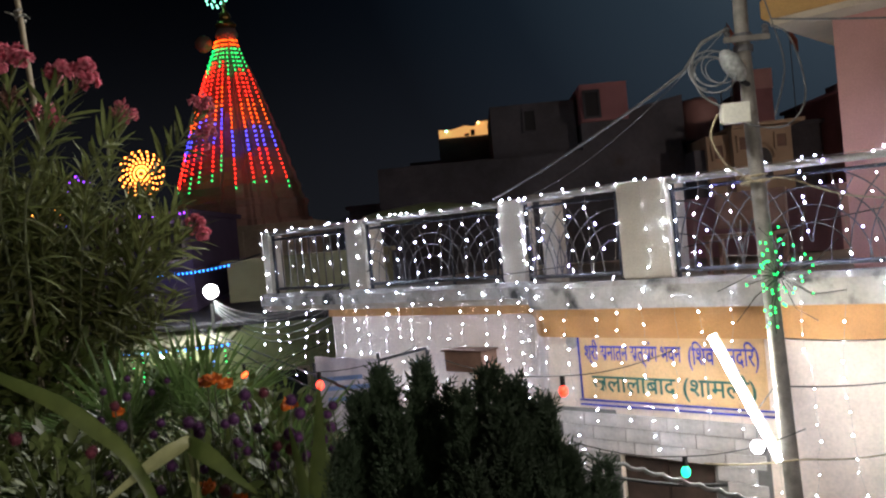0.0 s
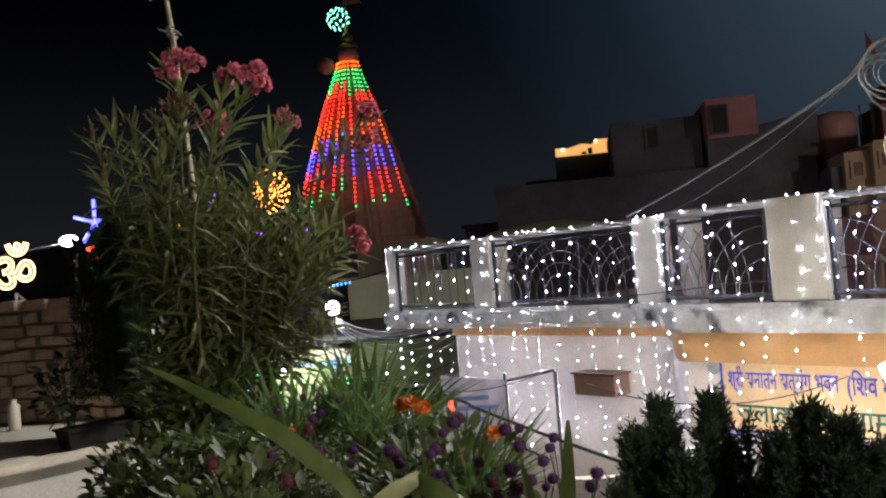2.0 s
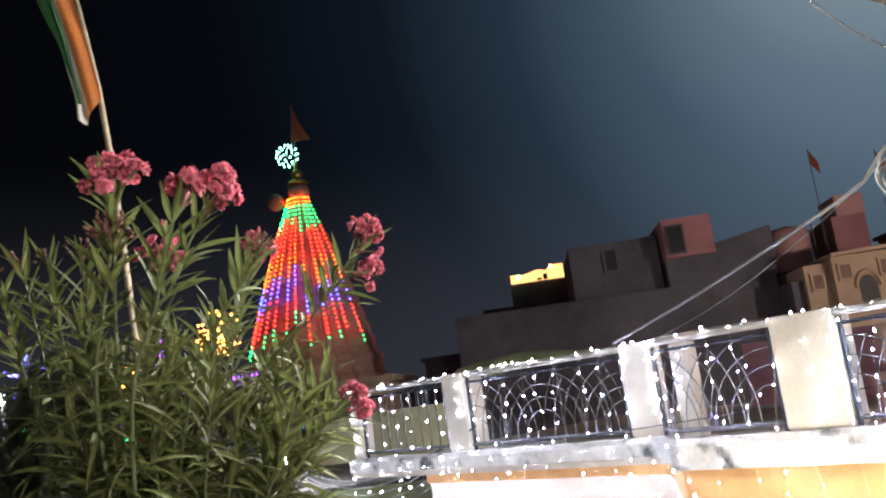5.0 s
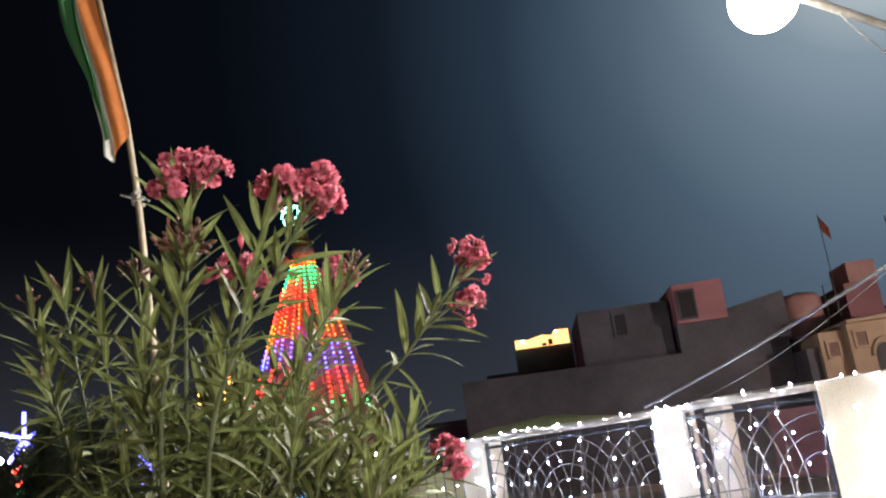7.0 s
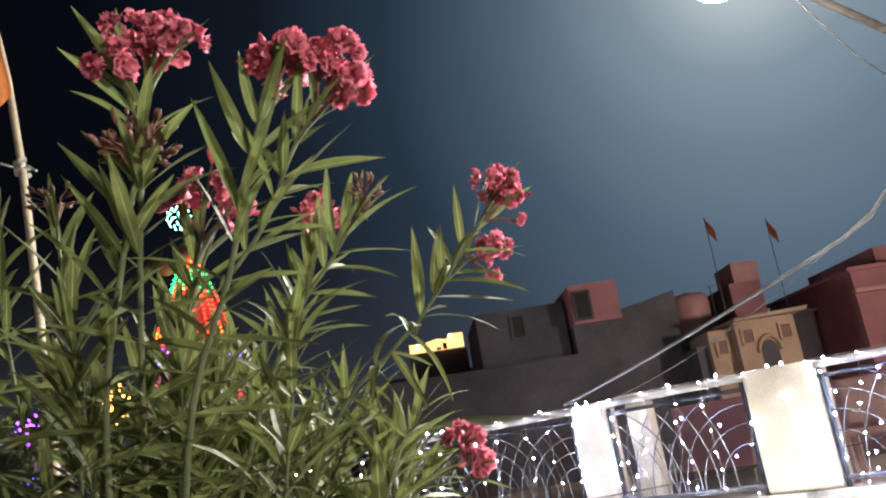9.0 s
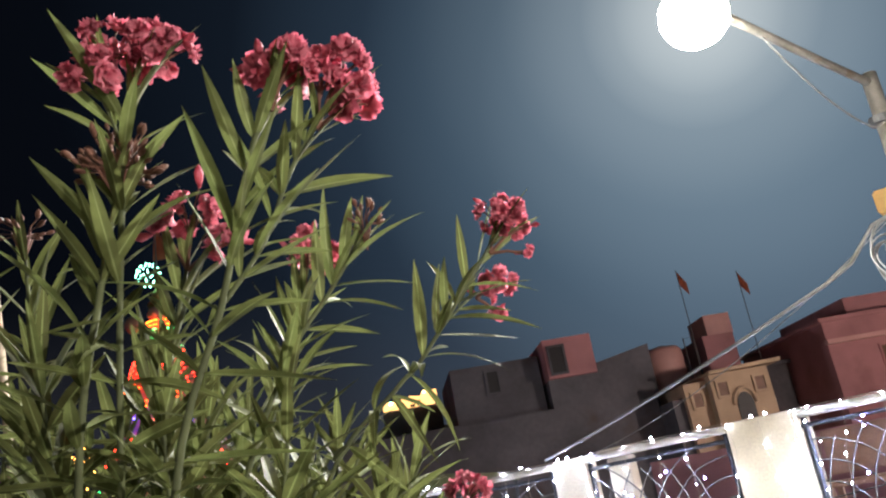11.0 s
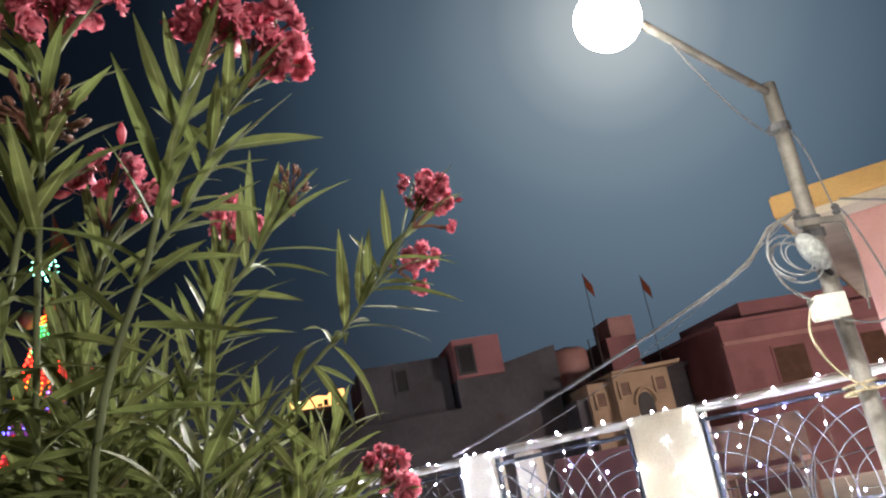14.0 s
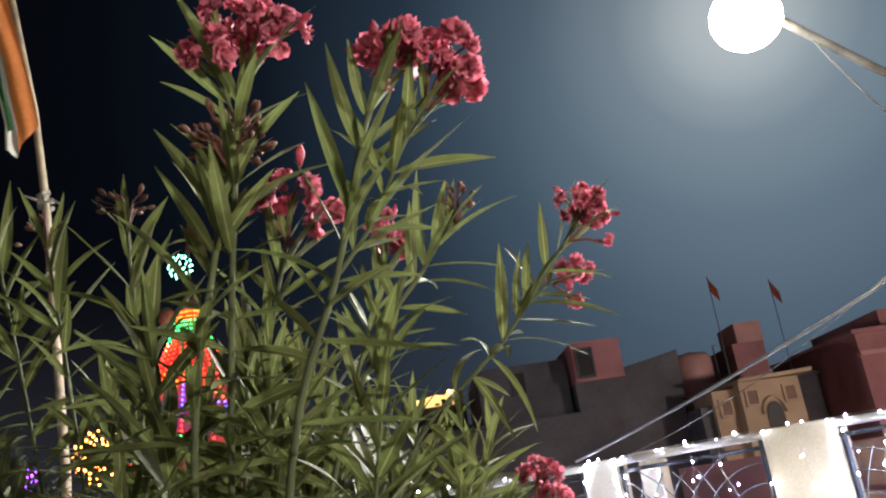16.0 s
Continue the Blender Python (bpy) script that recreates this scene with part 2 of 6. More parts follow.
M_TANK = surface("faded_pink_tank", (0.60, 0.34, 0.33), 0.6, scale=2, vary=0.12)
M_ROOFD = surface("dark_tin_roof", (0.05, 0.05, 0.055), 0.7, scale=2, vary=0.3)
M_WINDOW = surface("dark_window", (0.012, 0.013, 0.018), 0.6, scale=4, vary=0.2, bump=0)
M_BANNER = surface("pale_printed_cloth", (0.55, 0.50, 0.56), 0.8, scale=3, vary=0.2, tone=(0.68, 0.58, 0.62), through_light=0.4)
M_BANB = surface("blue_print", (0.18, 0.26, 0.50), 0.8, scale=4, vary=0.2)
M_TARP = surface("olive_tarpaulin", (0.26, 0.28, 0.13), 0.6, scale=3, vary=0.2, bump=0.2, fine=18)
M_ARC = surface("pale_steel_arc", (0.14, 0.14, 0.15), 0.5, 0.2, scale=9, vary=0.2)
M_RIB = surface("pale_leaf_rib", (0.20, 0.24, 0.09), 0.70, scale=20, vary=0.15, bump=0, through_light=0.25)
M_TINBOX = surface("brown_tin_box", (0.30, 0.17, 0.12), 0.6, scale=5, vary=0.2)
M_TINDARK = surface("brown_tin_shade", (0.16, 0.085, 0.06), 0.6, scale=5, vary=0.2)
M_GLASSY = surface("clear_plastic_wrap", (0.42, 0.44, 0.43), 0.15, scale=25, vary=0.3, bump=0.5)

G_WHITE = glow("white_led", (0.66, 0.76, 1.0), BULB)
G_TUBE = glow("tube_light", (1.0, 0.98, 0.90), 160)
G_LAMP = glow("street_lamp_lens", (1.0, 0.96, 0.86), 60)
G_BULB = glow("lamp_globe", (0.98, 0.98, 1.0), 40)
G_RED = glow("red_led", (1.0, 0.020, 0.010), COL)
G_ORANGE = glow("orange_led", (1.0, 0.075, 0.006), COL)
G_GREEN = glow("green_led", (0.010, 0.62, 0.12), COL * 0.6)
G_BLUE = glow("blue_led", (0.06, 0.06, 1.0), COL)
G_CYAN = glow("cyan_led", (0.02, 0.25, 1.0), COL * 0.7)
G_PURPLE = glow("purple_led", (0.30, 0.04, 1.0), COL * 0.7)
G_MINT = glow("mint_led", (0.25, 0.9, 0.6), COL * 0.6)
G_GOLD = glow("warm_rope_light", (1.0, 0.60, 0.22), 5)
G_AMBERLED = glow("golden_led", (1.0, 0.30, 0.045), COL)
# emission in place of amber lamplight falling on a wall
G_AMBER = glow("amber_lamplight_glow", (1.0, 0.50, 0.16), 0.75)


# ---- mesh tools ----
class Geo:
    def __init__(self):
        self.v, self.f = [], []

    def add(self, vs, fs):
        k = len(self.v)
        self.v += [tuple(p) for p in vs]
        self.f += [tuple(i + k for i in q) for q in fs]
        return self

    def box(self, x0, y0, z0, x1, y1, z1):
        vs = [(x, y, z) for x in (x0, x1) for y in (y0, y1) for z in (z0, z1)]
        return self.add(vs, [(0, 1, 3, 2), (4, 6, 7, 5), (0, 4, 5, 1), (2, 3, 7, 6), (0, 2, 6, 4), (1, 5, 7, 3)])

    def prism(self, pts, z0, z1):
        n = len(pts)
        vs = [(x, y, z0) for x, y in pts] + [(x, y, z1) for x, y in pts]
        fs = [tuple(range(n))[::-1], tuple(range(n, 2 * n))] + [(i, (i + 1) % n, n + (i + 1) % n, n + i) for i in range(n)]
        return self.add(vs, fs)

    def tube(self, pts, r, n=6, r1=None, cap=True):
        pts = [Vector(p) for p in pts]
        rs = [r + ((r if r1 is None else r1) - r) * i / max(1, len(pts) - 1) for i in range(len(pts))]
        vs, fs = [], []
        side = None
        for i, p in enumerate(pts):
            d = (pts[min(i + 1, len(pts) - 1)] - pts[max(i - 1, 0)])
            d = d.normalized() if d.length > 1e-9 else Vector((0, 0, 1))
            if side is None:
                side = d.orthogonal().normalized()
            side = (side - d * side.dot(d))
            side = side.normalized() if side.length > 1e-6 else d.orthogonal().normalized()
            up = d.cross(side)
            for k in range(n):
                a = 2 * math.pi * k / n
                vs.append(p + (side * math.cos(a) + up * math.sin(a)) * rs[i])
        for i in range(len(pts) - 1):
            for k in range(n):
                fs.append((i * n + k, i * n + (k + 1) % n, (i + 1) * n + (k + 1) % n, (i + 1) * n + k))
        if cap:
            fs.append(tuple(range(n))[::-1])
            fs.append(tuple((len(pts) - 1) * n + k for k in range(n)))
        return self.add(vs, fs)

    def ball(self, c, r, seg=10, rings=6, squash=(1, 1, 1)):
        vs = [(c[0], c[1], c[2] + r * squash[2])]
        for i in range(1, rings):
            a = math.pi * i / rings
            for k in range(seg):
                b = 2 * math.pi * k / seg
                vs.append((c[0] + r * squash[0] * math.sin(a) * math.cos(b), c[1] + r * squash[1] * math.sin(a) * math.sin(b), c[2] + r * squash[2] * math.cos(a)))
        vs.append((c[0], c[1], c[2] - r * squash[2]))
        fs = [(0, 1 + k, 1 + (k + 1) % seg) for k in range(seg)]
        for i in range(rings - 2):
            o = 1 + i * seg
            fs += [(o + k, o + seg + k, o + seg + (k + 1) % seg, o + (k + 1) % seg) for k in range(seg)]
        o = 1 + (rings - 2) * seg
        fs += [(o + (k + 1) % seg, o + k, len(vs) - 1) for k in range(seg)]
        return self.add(vs, fs)

    def lathe(self, profile, seg=24, c=(0, 0, 0)):
        vs, fs = [], []
        for r, z in profile:
            for k in range(seg):
                a = 2 * math.pi * k / seg
                vs.append((c[0] + r * math.cos(a), c[1] + r * math.sin(a), c[2] + z))
        for i in range(len(profile) - 1):
            for k in range(seg):
                fs.append((i * seg + k, i * seg + (k + 1) % seg, (i + 1) * seg + (k + 1) % seg, (i + 1) * seg + k))
        fs.append(tuple(range(seg))[::-1])
        fs.append(tuple((len(profile) - 1) * seg + k for k in range(seg)))
        return self.add(vs, fs)

    def mesh(self, name, material, bevel=0.0, smooth=False):
        me = bpy.data.meshes.new(name)
        me.from_pydata(self.v, [], self.f)
        bm = bmesh.new()
        bm.from_mesh(me)
        if len(bm.faces) < 20000:
            bmesh.ops.recalc_face_normals(bm, faces=bm.faces)
        if bevel:
            es = [e for e in bm.edges if len(e.link_faces) == 2 and e.calc_face_angle(0) > 0.5]
            bmesh.ops.bevel(bm, geom=es, offset=bevel, segments=2, affect="EDGES", clamp_overlap=True)
        if smooth:
            for q in bm.faces:
                q.smooth = True
        bm.to_mesh(me)
        bm.free()
        me.materials.append(material)
        return me


def part(name, geo, material, parent=None, label="", bevel=0.0, smooth=False, m=None):
    me = geo if isinstance(geo, bpy.types.Mesh) else geo.mesh(name, material, bevel, smooth)
    ob = new(name, me)
    if parent is not None:
        ob.parent = parent
    if m is not None:
        ob.matrix_basis = m
    if label:
        ob["label"] = label
    return ob


def thing(name, label, category, group="", kind="", m=None):
    ob = new(name)
    ob.empty_display_size = 0.1
    if m is not None:
        ob.matrix_basis = m
    return tagged(ob, label, category, group, kind)


def structure(name, geo, material, label, category="", bevel=0.0, smooth=False, m=None):
    ob = part(name, geo, material, None, "", bevel, smooth, m)
    return tagged(ob, label, category or name.split("_")[0], "", "structure")


def bow(a, b, sag, n=14):
    a, b = Vector(a), Vector(b)
    return [a.lerp(b, i / n) - Vector((0, 0, sag * 4 * (i / n) * (1 - i / n))) for i in range(n + 1)]


rnd = random.Random(7)
ICO = Geo().ball((0, 0, 0), 1.0, 6, 4)


def bulb_mesh(name, material, r):
    me = ICO.mesh(name, material, 0, True)
    me.transform(Matrix.Diagonal((r, r, r * 1.25, 1)))
    return me


def bulb(me, place, parent):
    ob = new("bulb", me)
    ob.parent = parent
    ob.location = place
    return ob

# ---- large structure ----
ST = 0.45  # street level
ground = structure("ground", Geo().box(-400, -400, ST - 1, 400, 400, ST), M_STREET, "dark dusty night-time street surface", "ground")

# The hall across the lane: x runs along its front, y into the building.
FM = Matrix(((0.755, 0.656, 0, 5.642), (-0.656, 0.755, 0, 6.493), (0, 0, 1, 0), (0, 0, 0, 1)))
TOP, FLOOR = 5.50, 4.46


def bay(u):
    """How far the front steps out towards the lane."""
    s = min(1, max(0, (u + 6.50) / 0.55))
    return 0.46 * s * s * (3 - 2 * s)


def step(u):
    return bay(u) / 0.46


def sweep(u0, u1, section, n=60):
    """A band along the front; section(u): closed ring of (outwards, z)."""
    us = sorted(set([u0, u1] + [u0 + (u1 - u0) * i / 8 for i in range(9)] + [u for u in [-6.6 + 0.7 * i / 14 for i in range(15)] if u0 < u < u1]))
    g = Geo()
    vs, fs = [], []
    k = len(section(u0))
    for u in us:
        vs += [(u, -(bay(u) + v), z) for v, z in section(u)]
    for i in range(len(us) - 1):
        for j in range(k):
            fs.append((i * k + j, i * k + (j + 1) % k, (i + 1) * k + (j + 1) % k, (i + 1) * k + j))
    fs.append(tuple(range(k)))
    fs.append(tuple((len(us) - 1) * k + j for j in range(k))[::-1])
    return g.add(vs, fs)


UL, UR = -11.72, 2.0
hall = thing("hall_building", "cream two-level hall with orange band and roof terrace", "building", m=FM)
part("wall", sweep(-10.22, -5.16, lambda u: [(-0.02, ST), (-0.30, ST), (-0.30, 4.28), (-0.02, 4.28)]), M_WALL, hall)
part("wall", sweep(-4.12, UR, lambda u: [(-0.02, ST), (-0.30, ST), (-0.30, 4.28), (-0.02, 4.28)]), M_WALL, hall)
part("lintel_wall", sweep(-5.16, -4.12, lambda u: [(-0.02, 2.72), (-0.30, 2.72), (-0.30, 4.28), (-0.02, 4.28)]), M_WALL, hall)
part("side_wall", Geo().box(-10.22, 0.30, ST, -9.97, 6.5, 4.28), M_WALL, hall)
part("back_wall", Geo().box(-9.97, 6.2, ST, UR, 6.5, 4.28), M_WALL, hall)
part("terrace_slab", sweep(UL, UR, lambda u: [(0.10, 4.28), (-6.4, 4.28), (-6.4, FLOOR), (0.10, FLOOR)]), M_CREAMST, hall)
part("orange_band", sweep(-10.2, UR, lambda u: [(0.06, 4.17 - 0.21 * step(u)), (-0.015, 4.17 - 0.21 * step(u)), (-0.015, 4.275), (0.06, 4.275)]), M_ORANGE, hall, "faded orange painted band")
part("kerb", sweep(UL - 0.04, UR, lambda u: [(0.15, 4.36 - 0.09 * step(u)), (0.15, 4.50), (0.11, 4.55), (-0.13, 4.55), (-0.13, 4.465), (0.104, 4.465), (0.104, 4.36 - 0.09 * step(u))]), M_KERB, hall, "mould-stained white plaster kerb")
part("slab_nose", sweep(UL - 0.02, -6.9, lambda u: [(0.13, 4.285), (0.13, 4.345), (0.105, 4.345), (0.105, 4.285)]), M_CREAMST, hall)
# door recess
part("door_leaf", Geo().box(-5.14, 0.06 - 0.46, ST, -4.65, 0.11 - 0.46, 2.70), M_DOOR, hall, "dark timber door leaf", 0.008)
part("door_leaf", Geo().box(-4.63, 0.06 - 0.46, ST, -4.14, 0.11 - 0.46, 2.70), M_DOOR, hall, "dark timber door leaf", 0.008)
part("door_rail", Geo().box(-5.14, 0.035 - 0.46, 1.55, -4.14, 0.058 - 0.46, 1.68), M_DOOR, hall)


def pillar(u0, u1, depth=0.30, top=TOP + 0.03):
    um = (u0 + u1) / 2
    y = -bay(um)
    g = Geo().box(u0, y - 0.06, 4.555, u1, y + depth, top)
    part("pillar", g, M_WHITE, hall, "worn white plaster pillar", 0.015)


pillar(-11.72, -11.52, 0.2)
pillar(-9.68, -9.28)
pillar(-6.83, -6.47, 0.2)
pillar(-4.89, -4.32)
pillar(-1.70, -1.15)
part("pillar_cap", Geo().box(-6.30, -0.10, TOP - 0.02, -5.92, 0.26, TOP + 0.05), M_WHITE, hall, "", 0.01)
part("pillar", Geo().box(-6.28, 0.04, FLOOR, -6.06, 0.22, TOP - 0.03), M_WHITE, hall, "white plaster inner pillar", 0.012)


def rail_point(u, dv, z):
    return (u, -(bay(u) + dv), z)


def railing(u0, u1, style, label):
    """A panel: frame, handrail, and bars in the given pattern."""
    t = thing("railing_panel", label, "railing", "terrace railings", m=FM)
    us = [u0 + (u1 - u0) * i / 14 for i in range(15)]
    part("handrail", Geo().tube([rail_point(u, 0.02, TOP - 0.01) for u in us], 0.032, 8), M_RAIL, t, "pale grey pipe handrail", smooth=True)
    part("top_rail", Geo().tube([rail_point(u, 0.0, TOP - 0.10) for u in us], 0.018, 6), M_IRON, t)
    part("bottom_rail", Geo().tube([rail_point(u, 0.0, 4.62) for u in us], 0.024, 6), M_BAR, t)
    for u in (u0 + 0.03, u1 - 0.03):
        part("post", Geo().tube([rail_point(u, 0.0, 4.55), rail_point(u, 0.0, TOP - 0.02)], 0.026, 6), M_IRON, t)
    z0, z1 = 4.64, TOP - 0.11
    w, h = u1 - u0 - 0.1, z1 - z0
    a0 = u0 + 0.05
    if style == "bars":
        k = int(w / 0.16)
        for i in range(1, k):
            u = a0 + w * i / k
            part("bar", Geo().tube([rail_point(u, 0, z0), rail_point(u, 0, z1)], 0.010, 5), M_BAR, t)
    else:
        cells = max(1, round(w / 1.25))
        cw = w / cells
        for c in range(cells):
            b0 = a0 + c * cw
            for side in (0, 1):
                for k in range(7):
                    r = (0.26 + 0.125 * k) * min(1.25, cw)
                    pts = []
                    for i in range(13):
                        a = math.radians(90 * i / 12)
                        x, z = r * math.cos(a), r * math.sin(a) * 1.02
                        if x <= cw and z <= h:
                            pts.append(rail_point(b0 + (x if side == 0 else cw - x), 0.004 if side else -0.004, z0 + z))
                    if len(pts) > 1:
                        part("arc_bar", Geo().tube(pts, 0.0065, 5), M_ARC, t)
            for k in range(1, 4):
                u = b0 + cw * (0.5 + 0.09 * (k - 2))
                part("bar", Geo().tube([rail_point(b0 + cw / 2, 0, z0), rail_point(u, 0, z0 + h * 0.55)], 0.006, 5), M_BAR, t)
    return t


railing(-11.52, -9.68, "bars", "iron terrace railing with upright bars and lights")
railing(-9.28, -6.83, "arcs", "iron terrace railing with fan of arched bars")
railing(-6.45, -4.89, "arcs", "bowed iron terrace railing with crossing arched bars")
railing(-4.32, -1.70, "arcs", "long iron terrace railing with crossing arched bars")
railing(-1.15, 2.0, "arcs", "iron terrace railing with crossing arched bars")

# upper room on the terrace, pink with an ochre cornice
room = thing("terrace_room", "pink rooftop room with ochre projecting cornice", "building", m=FM)
part("wall", Geo().box(-2.86, 0.10, FLOOR, 2.0, 5.8, 6.80), M_PINK, room)
part("cornice", Geo().box(-3.34, -0.32, 6.84, 2.0, 6.0, 7.02), M_ORANGE2, room, "ochre painted cornice slab", 0.015)
part("soffit", Geo().box(-3.28, -0.26, 6.78, 2.0, 5.95, 6.838), M_WHITE, room)
back = thing("stair_block", "dark maroon plastered wall behind the roof terrace", "building", m=FM)
part("wall", Geo().box(-8.2, 5.2, FLOOR, -4.6, 5.9, 5.45), M_HOUSEM, back)
tarp = thing("terrace_canopy", "olive tarpaulin canopy on thin posts over the terrace", "canopy", m=FM)
tv, tf = [], []
for i in range(17):
    f = i / 16
    for j in range(9):
        g = j / 8
        z = FLOOR + 1.13 + 0.11 * math.sin(math.pi * f) + 0.04 * math.sin(math.pi * g) + 0.012 * math.sin(9 * f + 5 * g)
        tv.append((-10.65 + 2.1 * f, 0.95 + 1.1 * g, z if 0 < j < 8 and 0 < i < 16 else z - 0.10))
for i in range(16):
    for j in range(8):
        tf.append((i * 9 + j, (i + 1) * 9 + j, (i + 1) * 9 + j + 1, i * 9 + j + 1))
part("sheet", Geo().add(tv, tf), M_TARP, tarp, "olive tarpaulin sheet", smooth=True)
for u in (-10.60, -8.60):
    for v in (1.0, 2.0):
        part("post", Geo().tube([(u, v, FLOOR), (u, v, FLOOR + 1.10)], 0.02, 6), M_IRON, tarp)
bench = thing("terrace_bench", "reddish timber bench on the roof terrace", "bench", m=FM)
part("seat", Geo().box(-4.6, 0.7, 4.86, -3.8, 1.1, 4.91), M_TINBOX, bench, "", 0.008)
part("backrest", Geo().box(-4.6, 1.08, 4.96, -3.8, 1.12, 5.36), M_TINBOX, bench, "", 0.008)
for u in (-4.58, -3.86):
    for y in (0.72, 1.04):
        part("leg", Geo().box(u, y, FLOOR, u + 0.05, y + 0.05, 4.86), M_TINBOX, bench)

# painted sign
sign = thing("painted_sign", "orange painted sign with blue and green Devanagari lettering", "sign", m=FM)
sg = Geo().box(-5.53, -0.475, 3.30, -3.52, -0.443, 4.00)
part("board", sg, M_SIGN, sign, "", 0.004)
for z in (3.285, 3.235):
    part("border", Geo().box(-5.58, -0.472, z - 0.010, -3.48, -0.446, z + 0.006), M_BLUE, sign, "faded blue border line")
part("border", Geo().box(-5.555, -0.474, 3.30, -5.533, -0.446, 4.00), M_BLUE, sign)
part("medallion", Geo().tube([(-5.64, -0.44, 3.90), (-5.64, -0.462, 3.90)], 0.07, 16), M_TILE, sign, "small round grey medallion")


def writing(text, u, z, size, material, y=-0.478, width=None):
    cu = bpy.data.curves.new("lettering", "FONT")
    cu.body, cu.size, cu.extrude = text, size, 0.0015
    cu.offset = 0.0028
    cu.materials.append(material)
    ob = new("lettering", cu)
    ob.parent = sign
    ob.matrix_basis = pose(u, y, z, 90, 0, 0)
    if width:
        bpy.context.view_layer.update()
        if ob.dimensions.x > 0.01:
            ob.scale.x = width / ob.dimensions.x
    return ob


writing("\u0936\u094d\u0930\u0940 \u0938\u0928\u093e\u0924\u0928 \u0938\u0924\u094d\u0938\u0902\u0917 \u092d\u0935\u0928", -5.47, 3.72, 0.235, M_BLUE, width=1.12)
writing("(\u093f\u0936\u0935 \u092e\u0928\u094d\u0926\u093f\u0930)", -4.28, 3.70, 0.25, M_BLUE, width=0.70)
writing("\u091c\u0932\u093e\u0932\u093e\u092c\u093e\u0926 (\u0936\u093e\u092e\u0932\u0940)", -5.40, 3.39, 0.25, M_GREENP, width=1.78)

# tin box on the wall
tin = thing("wall_box", "brown tin box fixed to the cream wall", "box", m=FM)
part("body", Geo().box(-7.72, -0.28, 3.48, -7.10, 0.02, 3.73), M_TINBOX, tin, "", 0.008)
part("lid", Geo().box(-7.75, -0.31, 3.732, -7.07, 0.02, 3.752), M_TINDARK, tin)

# banner and its frame on the lane
ban = thing("banner_frame", "pale printed cloth banner on thin metal frame", "banner")
for x, y in ((-2.02, 11.3), (-1.22, 11.45), (-0.60, 11.55)):
    part("post", Geo().tube([(x, y, ST), (x, y, 3.78 - 0.05 * abs(x + 1.2))], 0.022, 6), M_BAR, ban)
part("crossbar", Geo().tube([(-1.22, 11.45, 3.68), (-0.60, 11.55, 3.77)], 0.02, 6), M_BAR, ban)
bg = Geo()
vs, fs = [], []
for i in range(13):
    for j in range(7):
        vs.append((-2.0 + 0.78 * i / 12, 11.28 + 0.012 * i + 0.05 * math.sin(i * 1.3 + j * 0.5), 3.82 - 0.12 * i / 12 + 0.04 * math.sin(i * 0.8) * (j / 6) - 0.95 * j / 6))
for i in range(12):
    for j in range(6):
        fs.append((i * 7 + j, (i + 1) * 7 + j, (i + 1) * 7 + j + 1, i * 7 + j + 1))
part("cloth", bg.add(vs, fs), M_BANNER, ban, "faded lilac printed cloth", smooth=True)
for k, (z, w) in enumerate(((3.50, 0.45), (3.38, 0.55), (3.24, 0.40))):
    part("print_bar", Geo().box(-1.86, 11.215, z, -1.86 + w, 11.22, z + 0.055), M_BANB, ban)

# ---- own terrace with its planting bed ----
terrace = structure("terrace_floor", Geo().prism([(-6.5, -5.0), (3.2, -5.0), (3.2, 0.5), (0.45, 0.5), (0.45, 4.47), (-2.6, 4.47), (-3.5, 3.0), (-6.5, 3.0)], ST, 3.45), M_CONC, "worn concrete roof terrace floor", "floor")
house = structure("wall_south", Geo().box(-6.5, -5.2, 3.45, 3.2, -5.0, 6.6), M_PARA, "off-white house wall behind the terrace", "wall")
trough = thing("planting_bed", "raised off-white masonry bed full of plants", "planter")
part("bed_wall", Geo().prism([(-2.05, 1.45), (0.30, 1.45), (0.30, 1.57), (-2.05, 1.57)], 3.454, 4.30), M_PARA, trough)
part("bed_wall", Geo().prism([(-2.05, 4.35), (0.30, 4.35), (0.30, 4.47), (-2.05, 4.47)], 3.454, 4.17), M_PARA, trough)
part("bed_wall", Geo().prism([(-2.17, 1.45), (-2.053, 1.45), (-2.053, 4.47), (-2.17, 4.47)], 3.454, 4.30), M_PARA, trough)
part("bed_wall", Geo().prism([(0.303, 1.45), (0.42, 1.45), (0.42, 4.47), (0.303, 4.47)], 3.454, 4.20), M_PARA, trough)
sv, sf = [], []
for i in range(31):
    for j in range(29):
        x, y = -2.05 + 2.35 * i / 30, 1.57 + 2.78 * j / 28
        sv.append((x, y, 4.20 + 0.04 * noise.noise(Vector((x * 3, y * 3, 0)))))
for i in range(30):
    for j in range(28):
        sf.append((i * 29 + j, (i + 1) * 29 + j, (i + 1) * 29 + j + 1, i * 29 + j + 1))
part("soil", Geo().add(sv, sf), M_SOIL, trough, "dark damp garden soil", smooth=True)

# white ledge beside the bed, and the brick wall behind it
ledge = structure("parapet_ledge", Geo().prism([(-3.6, 3.24), (-2.22, 5.41), (-2.3, 6.0), (-6.2, 6.0), (-6.2, 3.24)], ST, 4.30), M_PARA, "broad off-white parapet ledge", "wall")
structure("ledge_coping", Geo().prism([(-3.60, 3.16), (-2.18, 5.39), (-2.27, 5.45), (-3.69, 3.22)], 4.30, 4.345), M_WHITE, "white coping edge of the ledge", "trim", 0.01)

